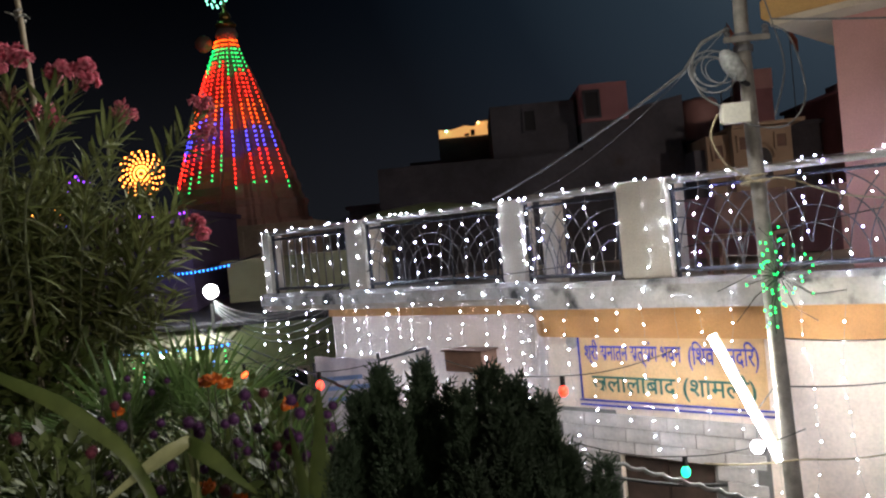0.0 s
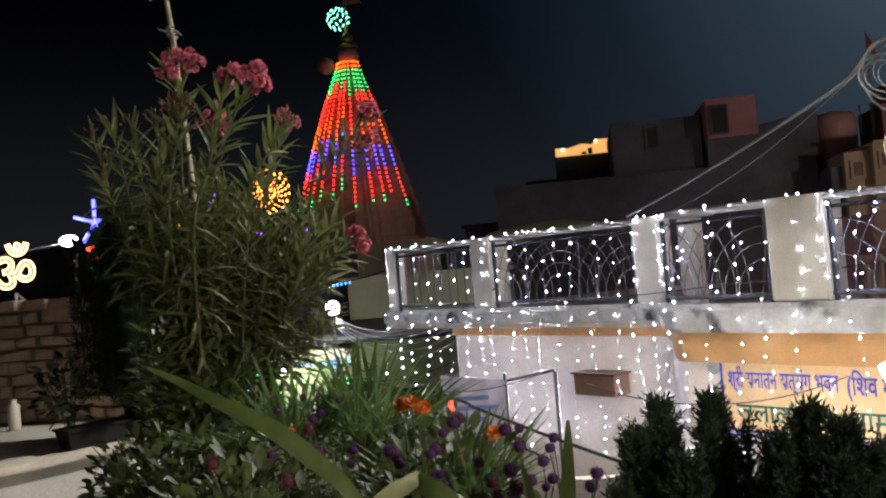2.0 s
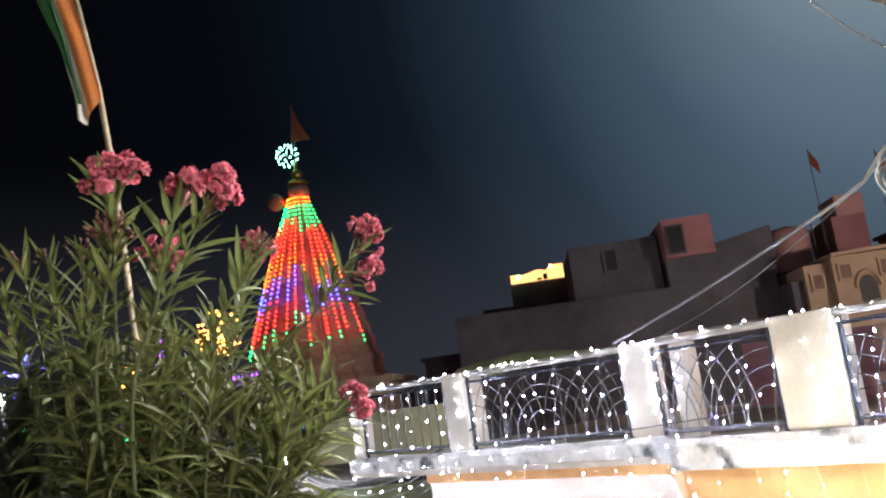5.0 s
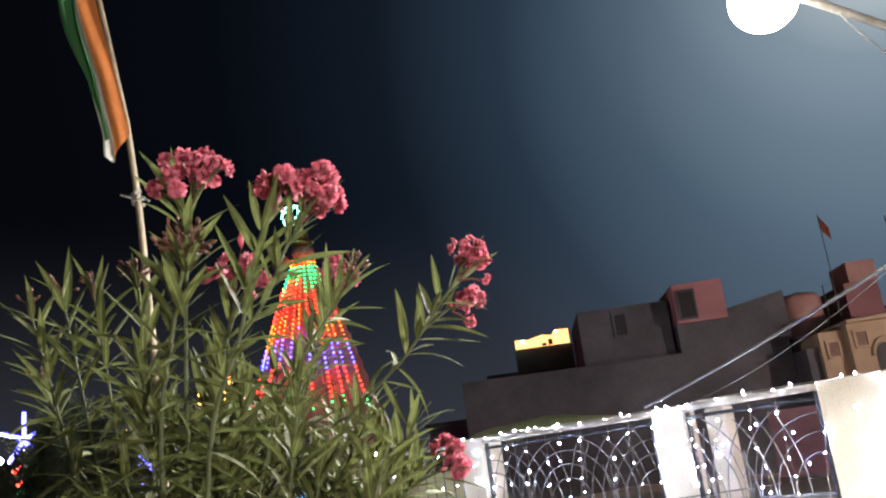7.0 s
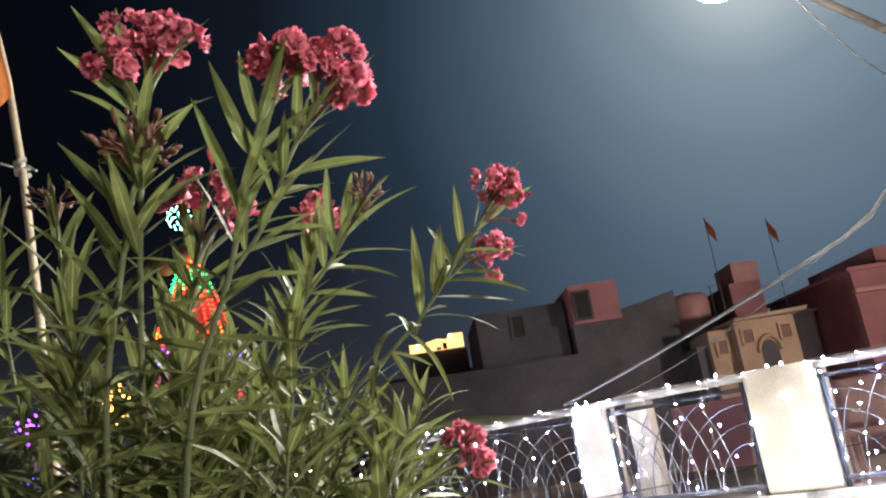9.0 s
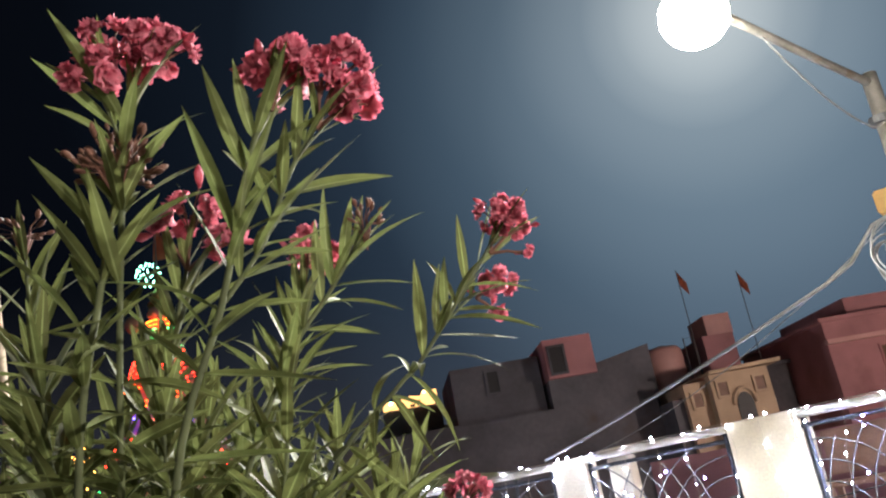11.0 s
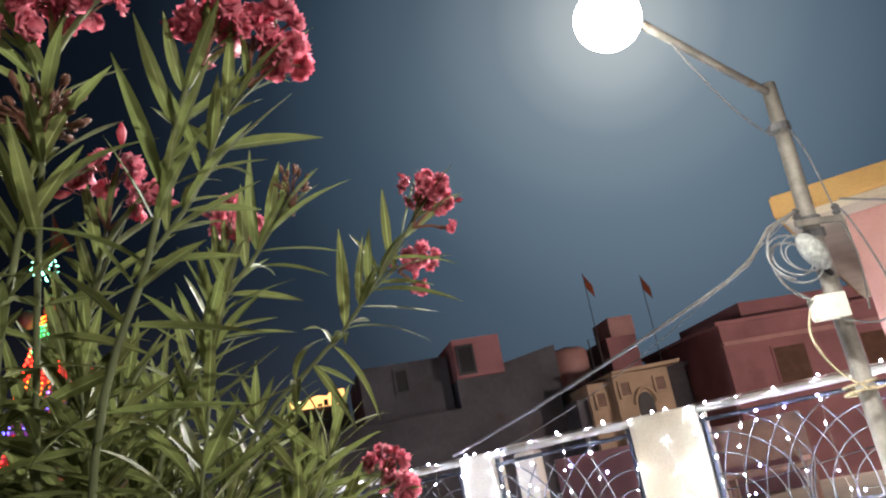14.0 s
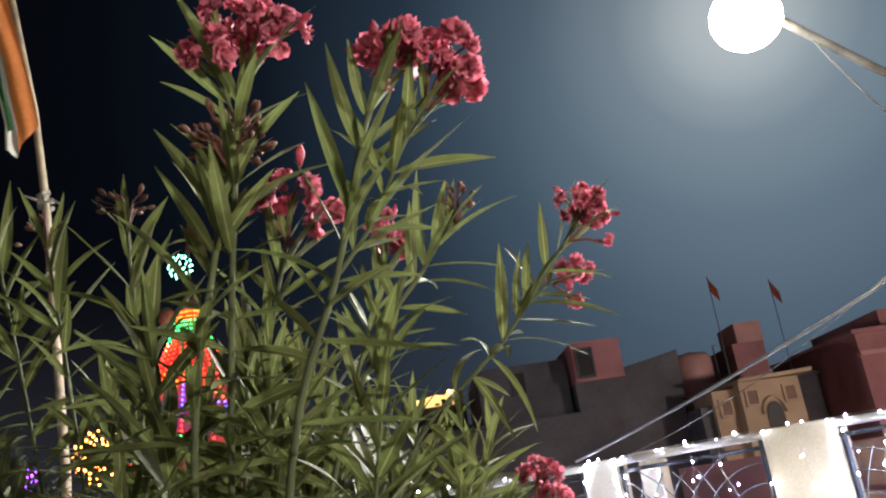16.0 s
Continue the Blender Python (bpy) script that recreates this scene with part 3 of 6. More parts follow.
# lane lamp post with bare globe, by the corner
corner = thing("corner_lamp", "bare white globe lamp on slim post", "street lamp")
part("post", Geo().tube([(-5.5, 18.45, ST), (-5.5, 18.45, 4.45)], 0.04, 8), M_CABLED, corner)
part("globe", Geo().ball((-5.48, 18.40, 4.545), 0.15, 20, 14), G_BULB, corner, "glowing white globe", smooth=True)
part("collar", Geo().tube([(-5.5, 18.43, 4.36), (-5.5, 18.42, 4.45)], 0.07, 10), M_BLACKP, corner)

# ---- temple tower ----
SX, SY = -7.10, 27.6
tower = thing("temple_tower", "red-brown curved temple spire hung with colour-changing lights", "temple")
# profile half-widths of the square, ribbed spire
PROF = [(6.15, 2.52), (6.35, 2.50), (6.40, 2.38), (6.75, 2.36), (6.80, 2.42), (6.95, 2.42), (7.0, 2.30), (7.4, 2.22), (8.0, 2.00), (9.0, 1.66), (10.0, 1.27), (10.8, 0.95), (11.5, 0.62), (12.0, 0.40), (12.15, 0.36)]


def half(z):
    """Half-width of the spire at a height."""
    for (z0, a), (z1, b) in zip(PROF, PROF[1:]):
        if z <= z1:
            return 0.86 * (a + (b - a) * (z - z0) / (z1 - z0))
    return 0.86 * PROF[-1][1]


def ring(h):
    """One storey's plan: a square with stepped buttresses, as a closed ring."""
    s = [(-1.0, -0.62), (-0.86, -0.62), (-0.86, -0.80), (-0.66, -0.80), (-0.66, -0.92), (-0.30, -0.92), (-0.30, -1.0), (0.30, -1.0), (0.30, -0.92), (0.66, -0.92), (0.66, -0.80), (0.86, -0.80), (0.86, -0.62)]
    out = []
    for q in range(4):
        c, d = math.cos(q * math.pi / 2), math.sin(q * math.pi / 2)
        out += [(h * 0.87 * (x * c - y * d), h * 0.87 * (x * d + y * c)) for x, y in s]
    a = math.radians(-22)
    return [(x * math.cos(a) - y * math.sin(a), x * math.sin(a) + y * math.cos(a)) for x, y in out]


vs, fs = [], []
zs = [z for z, _ in PROF[:7]] + [7.0 + 0.215 * i for i in range(1, 24)] + [12.15]
for z in zs:
    groove = 0.97 if (z > 7 and int(round((z - 7) / 0.215)) % 2) else 1.0
    vs += [(SX + x, SY + y, z) for x, y in ring(half(z) * groove * 0.98)]
K = 52
for i in range(len(zs) - 1):
    for j in range(K):
        fs.append((i * K + j, i * K + (j + 1) % K, (i + 1) * K + (j + 1) % K, (i + 1) * K + j))
fs.append(tuple((len(zs) - 1) * K + j for j in range(K)))
part("spire", Geo().add(vs, fs), M_SPIRE, tower)
part("neck", Geo().lathe([(0.34, 0), (0.30, 0.12), (0.36, 0.2), (0.30, 0.42)], 20, (SX, SY, 12.12)), M_SPIRE, tower, "", smooth=True)
part("ribbed_disc", Geo().lathe([(0.2, 0), (0.30, 0.05), (0.34, 0.12), (0.28, 0.2), (0.14, 0.24)], 20, (SX, SY, 12.54)), M_BRASS, tower)
part("finial", Geo().lathe([(0.09, 0), (0.17, 0.1), (0.19, 0.2), (0.10, 0.34), (0.05, 0.42), (0.07, 0.48), (0.02, 0.7)], 14, (SX, SY, 12.76)), M_BRASS, tower, "tarnished brass finial", smooth=True)
part("mast", Geo().tube([(SX, SY, 12.9), (SX + 0.06, SY, 15.3)], 0.022, 6), M_BAR, tower)
part("pennant", Geo().add([(SX + 0.06, SY, 15.3), (SX - 0.06, SY, 14.05), (SX + 0.30, SY - 0.1, 14.6), (SX + 0.60, SY - 0.05, 14.02), (SX + 0.32, SY + 0.03, 14.07)], [(0, 1, 4, 2), (2, 4, 3)]), M_REDC, tower, "triangular red-orange pennant")
part("horn_speaker", Geo().ball((SX - 0.66, SY - 0.35, 12.05), 0.27, 14, 9).tube([(SX - 0.5, SY - 0.3, 12.0), (SX - 0.1, SY - 0.1, 12.0)], 0.03, 5), M_TINBOX, tower, "round dull brown ball on a bracket", smooth=True)
part("cornice", Geo().box(SX - 2.75, SY - 2.6, 5.98, SX + 2.75, SY + 2.6, 6.15), M_CREAMST, tower, "cream stone cornice", 0.02)
part("base", Geo().box(SX - 2.55, SY - 2.4, ST, SX + 2.55, SY + 2.4, 5.98), M_CREAMST, tower, "cream plastered temple base")
for k in range(6):
    x = SX - 2.3 + k * 0.92
    part("pilaster", Geo().box(x - 0.12, SY - 2.46, 4.7, x + 0.12, SY - 2.39, 5.97), M_CREAMST, tower)

orb = thing("light_orb", "mint-white sparkling ball of lights on the spire", "decorative light")
part("core", Geo().ball((SX - 0.24, SY, 13.62), 0.05, 8, 6), M_BAR, orb)
B_MINT = bulb_mesh("mint_bulb", G_MINT, 0.022)
for k in range(46):
    z = 1 - 2 * (k + 0.5) / 46
    a = k * 2.39996
    q = math.sqrt(1 - z * z)
    bulb(B_MINT, (SX - 0.24 + 0.36 * q * math.cos(a), SY + 0.36 * q * math.sin(a), 13.62 + 0.36 * z), orb)
part("spokes", Geo().tube([(SX - 0.24, SY, 13.3), (SX - 0.24, SY, 13.95)], 0.01, 4).tube([(SX - 0.48, SY, 13.62), (SX + 0.16, SY, 13.62)], 0.01, 4), M_BAR, orb)

SPB = {k: bulb_mesh("spire_bulb", m, 0.022) for k, m in (("r", G_RED), ("o", G_ORANGE), ("g", G_GREEN), ("b", G_BLUE), ("p", G_PURPLE))}
for s in range(13):
    a = math.radians(-172 + 11.9 * s + rnd.uniform(-3, 3))
    slip = rnd.uniform(-0.09, 0.07)
    t = thing("spire_light_string", "hanging string of red, green and blue bulbs", "string light", "spire light strings")
    bottom = 7.15 + rnd.uniform(0, 0.45) + (0.5 if s % 4 == 3 else 0)
    pts = []
    z = 12.1
    k = 0
    while z > bottom:
        h = half(z) * 1.0 + 0.07
        ca, sa = math.cos(a), math.sin(a)
        e = h
        p = (SX + e * ca, SY + e * sa, z)
        pts.append(p)
        f = (12.1 - z) / (12.1 - bottom) + slip * (1 if z < 11.4 else 0)
        col = "o" if f < 0.05 else "g" if f < 0.17 else "r" if f < 0.40 else "o" if f < 0.56 else "b" if f < 0.72 else "r" if f < 0.92 else "g"
        bulb(SPB[col], p, t)
        z -= 0.145
    part("wire", Geo().tube(pts, 0.008, 3), M_CABLED, t)

# ---- houses beyond the lane ----
def house_block(name, label, x0, y0, x1, y1, z1, material, roof=0.12, over=0.12):
    t = thing(name, label, "house")
    part("wall", Geo().box(x0, y0, ST, x1, y1, z1), material, t)
    if roof:
        part("roof", Geo().box(x0 - over, y0 - over, z1 + 0.002, x1 + over, y1 + over, z1 + roof), material, t, "", 0.02)
    return t


def window_on(t, x0, x1, z0, z1, y, frame_mat=M_CREAMST, pane_mat=M_WINDOW):
    w = part("window", Geo().box(x0, y - 0.03, z0, x1, y + 0.02, z1), pane_mat, t, "dark window opening")
    part("frame", Geo().box(x0 - 0.06, y - 0.06, z0 - 0.06, x0, y + 0.01, z1 + 0.06).box(x1, y - 0.06, z0 - 0.06, x1 + 0.06, y + 0.01, z1 + 0.06).box(x0, y - 0.06, z1, x1, y + 0.01, z1 + 0.06).box(x0, y - 0.08, z0 - 0.06, x1, y + 0.01, z0), frame_mat, w)
    return w


low = house_block("low_house", "olive-walled low house with dark tin roof", -9.6, 18.9, -2.6, 22.5, 3.75, M_HOUSEG, 0)
part("roof", Geo().add([(-9.9, 18.4, 3.78), (-2.4, 18.4, 3.78), (-2.4, 22.7, 4.25), (-9.9, 22.7, 4.25), (-9.9, 18.4, 3.86), (-2.4, 18.4, 3.86), (-2.4, 22.7, 4.33), (-9.9, 22.7, 4.33)], [(0, 1, 2, 3), (4, 5, 6, 7), (0, 1, 5, 4), (1, 2, 6, 5), (2, 3, 7, 6), (3, 0, 4, 7)]), M_ROOFD, low, "dark sloping tin roof")
part("awning", Geo().add([(-8.4, 17.7, 3.45), (-5.0, 17.7, 3.45), (-5.0, 18.9, 3.72), (-8.4, 18.9, 3.72), (-8.4, 17.7, 3.50), (-5.0, 17.7, 3.50), (-5.0, 18.9, 3.77), (-8.4, 18.9, 3.77)], [(0, 1, 2, 3), (4, 5, 6, 7), (0, 1, 5, 4), (1, 2, 6, 5), (2, 3, 7, 6), (3, 0, 4, 7)]), M_HOUSEG, low, "olive shop awning")
window_on(low, -4.5, -3.7, 1.6, 2.7, 18.9)
mauve = house_block("mauve_house", "mauve upper storey with lit window frame", -9.4, 20.2, -6.40, 24.2, 6.32, M_HOUSEB)
window_on(mauve, -7.35, -6.60, 5.30, 6.15, 20.2, M_BANNER)
window_on(mauve, -8.9, -8.1, 5.30, 6.15, 20.2, M_BANNER)
olive = house_block("olive_house", "olive plastered house at the lane corner", -5.85, 21.0, -2.2, 24.6, 5.05, M_HOUSEG)

far = house_block("far_house", "dark distant house with self-glowing rooftop parapet", -2.2, 37.6, 4.5, 44, 8.6, M_HOUSED)
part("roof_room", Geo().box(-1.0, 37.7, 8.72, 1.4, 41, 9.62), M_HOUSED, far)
# this parapet emits its own amber glow; no lamp lights it
part("glow_parapet", Geo().add([(-0.95, 37.62, 9.66), (1.30, 37.62, 9.66), (1.30, 37.62, 10.24), (0.75, 37.62, 10.24), (0.6, 37.62, 10.05), (0.2, 37.62, 10.12), (-0.4, 37.62, 9.98), (-0.95, 37.62, 10.02), (-0.95, 37.75, 9.66), (1.30, 37.75, 9.66), (1.30, 37.75, 10.24), (0.75, 37.75, 10.24), (0.6, 37.75, 10.05), (0.2, 37.75, 10.12), (-0.4, 37.75, 9.98), (-0.95, 37.75, 10.02)], [(0, 1, 2, 3, 4, 5, 6, 7), (8, 15, 14, 13, 12, 11, 10, 9)] + [(i, (i + 1) % 8, 8 + (i + 1) % 8, 8 + i) for i in range(8)]), G_AMBER, far, "parapet glowing amber to stand for lamplight")
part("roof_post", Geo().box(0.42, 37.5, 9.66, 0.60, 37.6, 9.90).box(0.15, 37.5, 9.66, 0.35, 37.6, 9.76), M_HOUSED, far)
for x, z, m in ((-0.62, 9.92, G_MINT), (0.78, 10.17, G_GOLD)):
    part("lamp_bulb", Geo().ball((x, 37.48, z), 0.06, 8, 6), m, far, "glowing bulb")

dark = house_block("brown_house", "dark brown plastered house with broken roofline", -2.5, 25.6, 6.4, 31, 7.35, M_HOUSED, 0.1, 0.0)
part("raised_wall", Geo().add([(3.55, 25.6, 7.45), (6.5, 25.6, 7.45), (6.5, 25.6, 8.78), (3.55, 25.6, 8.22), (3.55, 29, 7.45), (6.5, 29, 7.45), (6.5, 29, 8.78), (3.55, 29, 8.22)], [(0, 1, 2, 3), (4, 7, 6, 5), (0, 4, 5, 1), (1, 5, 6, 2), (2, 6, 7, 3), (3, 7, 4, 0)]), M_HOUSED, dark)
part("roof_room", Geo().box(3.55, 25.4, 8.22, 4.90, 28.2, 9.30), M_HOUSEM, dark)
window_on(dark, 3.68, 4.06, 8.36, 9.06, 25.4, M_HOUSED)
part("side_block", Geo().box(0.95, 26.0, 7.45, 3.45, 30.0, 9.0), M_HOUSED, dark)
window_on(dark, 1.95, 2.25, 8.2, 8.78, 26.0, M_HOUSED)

hut = thing("yellow_house", "yellow-ochre rooftop house with dark arched window", "house")
part("wall", Geo().box(7.34, 24.0, ST, 8.92, 27.0, 7.46), M_HOUSEY, hut)
part("roof", Geo().add([(7.30, 23.8, 7.46), (9.22, 23.8, 7.50), (9.22, 26.5, 7.50), (7.30, 26.5, 7.46), (7.30, 23.8, 7.54), (9.27, 23.8, 7.60), (9.27, 26.5, 7.60), (7.30, 26.5, 7.54)], [(0, 3, 2, 1), (4, 5, 6, 7), (0, 1, 5, 4), (1, 2, 6, 5), (2, 3, 7, 6), (3, 0, 4, 7)]), M_HOUSEY, hut, "flat ochre roof slab")
ag = Geo()
arch = [(8.12 + 0.22 * math.cos(math.radians(a)), 6.58 + 0.32 * math.sin(math.radians(a))) for a in range(0, 181, 15)] + [(7.90, 6.02), (8.34, 6.02)]
na = len(arch)
ag.add([(x, 23.97, z) for x, z in arch] + [(x, 24.05, z) for x, z in arch], [tuple(range(na)), tuple(range(na, 2 * na))[::-1]] + [(i, (i + 1) % na, na + (i + 1) % na, na + i) for i in range(na)])
part("arched_window", ag, M_WINDOW, hut, "dark arched window")
rim = [(8.12 + 0.30 * math.cos(math.radians(a)), 23.96, 6.60 + 0.41 * math.sin(math.radians(a))) for a in range(0, 181, 15)]
part("arch_moulding", Geo().tube(rim, 0.045, 6), M_HOUSEY, hut, smooth=True)
for x in (7.50, 8.50):
    window_on(hut, x, x + 0.25, 6.88, 7.22, 24.0, M_HOUSEY, M_TINDARK)
part("annex", Geo().box(6.72, 24.3, ST, 7.335, 26.4, 7.36), M_HOUSEY, hut)
window_on(hut, 6.90, 7.14, 6.72, 7.08, 24.3, M_HOUSEY, M_TINDARK)
part("side_bay", Geo().box(6.42, 24.5, ST, 6.716, 26.4, 7.02), M_HOUSED, hut, "dark recessed bay")
tank = thing("rooftop_tank", "faded pink cylindrical rooftop water tank", "water tank")
part("stand", Geo().box(6.74, 26.55, ST, 7.94, 27.7, 7.50), M_HOUSED, tank)
part("barrel", Geo().lathe([(0.56, 0), (0.60, 0.05), (0.585, 0.40), (0.60, 0.45), (0.585, 0.80), (0.60, 0.85), (0.58, 1.16), (0.48, 1.27)], 28, (7.34, 27.1, 7.50)), M_TANK, tank, smooth=True)
part("lid", Geo().lathe([(0.2, 0), (0.2, 0.05), (0.1, 0.08)], 14, (7.34, 27.1, 8.77)), M_TANK, tank)
part("pipe", Geo().tube([(6.62, 26.75, 7.3), (6.62, 26.75, 8.86)], 0.018, 5), M_BAR, tank)
part("pipe_frame", Geo().tube([(7.98, 26.8, 7.5), (7.98, 26.8, 8.92), (8.28, 26.8, 8.92), (8.28, 26.8, 7.5)], 0.02, 5), M_BAR, tank, "thin pipe frame")
stair = thing("stair_tower", "pink stair head above the roofs", "building")
part("wall", Geo().box(8.60, 26.9, ST, 9.55, 29.0, 8.90), M_HOUSEM, stair)
part("head", Geo().box(8.82, 27.0, 8.904, 9.62, 28.4, 9.52), M_TANK, stair)
for x, z in ((8.46, 10.68), (10.32, 10.36)):
    fl = thing("small_flag", "small dark red flag on thin rooftop mast", "flag", "rooftop flags")
    part("mast", Geo().tube([(x, 27.2, 6.5), (x, 27.2, z + 0.4)], 0.015, 5), M_BAR, fl)
    part("cloth", Geo().add([(x, 27.2, z + 0.38), (x + 0.22, 27.15, z - 0.05), (x + 0.24, 27.2, z - 0.42), (x + 0.02, 27.2, z - 0.1)], [(0, 1, 2, 3)]), M_REDC, fl)
maroon = house_block("maroon_house", "maroon painted house behind the terrace", 10.98, 24.5, 17.5, 30, 8.36, M_HOUSEM)
part("upper_wall", Geo().box(12.0, 24.9, 8.49, 17.4, 29, 9.0), M_HOUSEM, maroon)
part("ledge_band", Geo().box(10.9, 24.3, 7.75, 17.6, 24.5, 7.87), M_TANK, maroon)
window_on(maroon, 12.4, 13.4, 6.5, 7.5, 24.5, M_HOUSEM, M_TINDARK)
window_on(maroon, 15.2, 16.2, 6.5, 7.5, 24.5, M_HOUSEM, M_TINDARK)
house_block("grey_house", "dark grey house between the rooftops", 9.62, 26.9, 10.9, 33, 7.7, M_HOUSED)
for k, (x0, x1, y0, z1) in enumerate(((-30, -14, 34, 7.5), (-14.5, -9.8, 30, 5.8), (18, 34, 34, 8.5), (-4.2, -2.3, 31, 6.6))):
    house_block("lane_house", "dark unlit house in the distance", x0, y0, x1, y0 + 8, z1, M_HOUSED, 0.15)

# ---- street pole ----
PX, PY = 2.33, 7.22
pole = thing("street_pole", "weathered steel street pole with lamp arm and fittings", "street lamp")
part("shaft", Geo().tube([(2.46, 7.25, ST), (2.42, 7.24, 2.9), (PX + 0.03, PY, 5.0), (PX, PY, 6.4), (PX + 0.02, PY, 7.45)], 0.070, 14, 0.050), M_POLE, pole, smooth=True)
part("arm", Geo().tube([(PX + 0.02, PY, 7.38), (1.90, 6.95, 7.45), (1.15, 6.47, 7.55), (0.98, 6.36, 7.56)], 0.026, 8), M_POLE, pole, "pinkish steel lamp arm", smooth=True)
head = part("lamp_head", Geo().ball((0.99, 6.37, 7.56), 0.11, 18, 10, (1.0, 0.9, 0.6)), M_BOXW, pole, "pale plastic lamp housing", smooth=True)
# lens made a large glowing ball, so its shape includes the lamp's glare
part("lens", Geo().ball((0.845, 6.28, 7.49), 0.185, 40, 22, (1.0, 0.95, 0.95)), G_LAMP, head, "white lamp lens swelled to the size of its glare", smooth=True)
for z in (7.12, 6.45, 6.36):
    part("band", Geo().tube([(PX, PY, z - 0.025), (PX, PY, z + 0.025)], 0.076, 14), M_BAR, pole)
part("cross_bracket", Geo().box(PX - 0.17, PY - 0.10, 6.40, PX + 0.18, PY - 0.075, 6.445), M_POLE, pole, "", 0.006)
for x in (-0.14, 0.15):
    part("insulator", Geo().lathe([(0.018, 0), (0.028, 0.02), (0.018, 0.035), (0.028, 0.055), (0.012, 0.075)], 10, (PX + x, PY - 0.088, 6.447)), M_BAR, pole)
jb = part("junction_box", Geo().box(PX - 0.250, PY - 0.18, 5.785, PX - 0.055, PY - 0.075, 5.93), M_BOXW, pole, "cream plastic junction box", 0.008)
part("box_lid", Geo().box(PX - 0.256, PY - 0.192, 5.780, PX - 0.049, PY - 0.18, 5.934), M_BOXW, jb, "", 0.004)
part("wrapped_lamp", Geo().ball((0, 0, 0), 0.075, 14, 9, (1, 1, 1.9)), M_GLASSY, pole, "small lamp wrapped in clear plastic", smooth=True, m=pose(PX - 0.13, PY - 0.13, 6.22, 0, -32, 0))
part("lamp_clip", Geo().tube([(PX - 0.06, PY - 0.10, 6.10), (PX, PY - 0.05, 6.08)], 0.02, 6), M_BLACKP, pole)
part("foot_plate", Geo().box(2.30, 7.09, ST, 2.62, 7.41, ST + 0.03), M_BAR, pole)


def coil(c, r, turns, tilt, wob, seed):
    q = random.Random(seed)
    pts = []
    for i in range(int(turns * 22) + 1):
        a = 2 * math.pi * i / 22
        rr = r * (1 + wob * math.sin(a * 0.37 + seed))
        pts.append((c[0] + rr * math.cos(a), c[1] - 0.012 * i / 22 + tilt * math.sin(a), c[2] + rr * 0.95 * math.sin(a)))
    return pts


def smooth_line(pts, k=4):
    pts = [Vector(p) for p in pts]
    out = []
    for i in range(len(pts) - 1):
        p0, p1, p2, p3 = pts[max(0, i - 1)], pts[i], pts[i + 1], pts[min(len(pts) - 1, i + 2)]
        for j in range(k):
            f = j / k
            out.append(0.5 * ((2 * p1) + (p2 - p0) * f + (2 * p0 - 5 * p1 + 4 * p2 - p3) * f * f + (3 * p1 - p0 - 3 * p2 + p3) * f ** 3))
    return out + [pts[-1]]


def cable(name, label, pts, r, material, n=5, group="overhead cables"):
    if len(pts) < 14:
        pts = smooth_line(pts)
    ob = part(name, Geo().tube(pts, r, n), material, None, "", smooth=True)
    return tagged(ob, label, "cable", group)


br = (PX - 0.15, PY - 0.1, 6.50)
cable("cable_coil", "loops of grey service cable beside the pole", coil((PX - 0.30, PY - 0.14, 6.18), 0.15, 2.7, 0.05, 0.22, 3), 0.0065, M_CABLE)
cable("cable_coil", "loose thin loop of grey cable", coil((PX - 0.24, PY - 0.16, 6.20), 0.11, 1.8, 0.04, 0.3, 5), 0.004, M_CABLE)
cable("service_cable", "thick grey service cable sagging to the terrace", [br, (2.02, 7.20, 6.44), (1.90, 7.35, 6.26)] + bow((1.78, 7.50, 6.18), (0.42, 11.0, 5.57), 0.03, 16), 0.0135, M_CABLE, 7)
cable("service_cable", "thin grey cable running beside the service cable", bow(br, (0.66, 10.9, 5.50), 0.17, 18), 0.004, M_CABLE)
cable("service_cable", "grey cable drooping round the pole", [br, (1.96, 7.12, 6.38), (1.90, 7.1, 6.20), (1.96, 7.1, 6.02), (2.12, 7.1, 5.90), (2.2, 7.1, 5.84)], 0.010, M_CABLE)
cable("service_cable", "grey cable looping from box to the house", [(2.2, 7.08, 5.80), (2.42, 7.10, 5.73), (2.62, 7.15, 5.76), (2.78, 7.25, 5.95), (2.80, 7.35, 6.25), (2.72, 7.35, 6.48), (2.55, 7.2, 6.52)], 0.007, M_CABLE)
cable("service_cable", "grey cable running level past the pole", bow((PX + 0.2, PY - 0.09, 6.55), (6.5, 8.4, 6.75), 0.08), 0.008, M_CABLE)
cable("service_cable", "ochre cable bound round the pole", [(2.05, 7.08, 5.86), (1.98, 7.05, 5.70), (2.06, 7.05, 5.50), (2.24, 7.08, 5.36), (2.34, 7.10, 5.33), (2.55, 7.15, 5.34), (3.2, 7.5, 5.16), (4.4, 8.0, 5.05)], 0.008, M_ROPE)
cable("service_cable", "ochre rope wound about the pole", [(PX + 0.1 * math.cos(a * 0.6), PY + 0.02 + 0.1 * math.sin(a * 0.6), 5.31 + 0.004 * a) for a in range(0, 22)], 0.010, M_ROPE)
cable("service_cable", "thin wire along the lamp arm", [(1.35, 6.60, 7.52), (1.50, 6.7, 7.40), (1.85, 6.95, 7.20), (2.2, 7.15, 7.06), (2.33, 7.14, 7.08), (2.46, 7.2, 6.9), (2.6, 7.3, 6.55), (2.66, 7.3, 6.2), (2.5, 7.15, 5.82)], 0.006, M_CABLE)
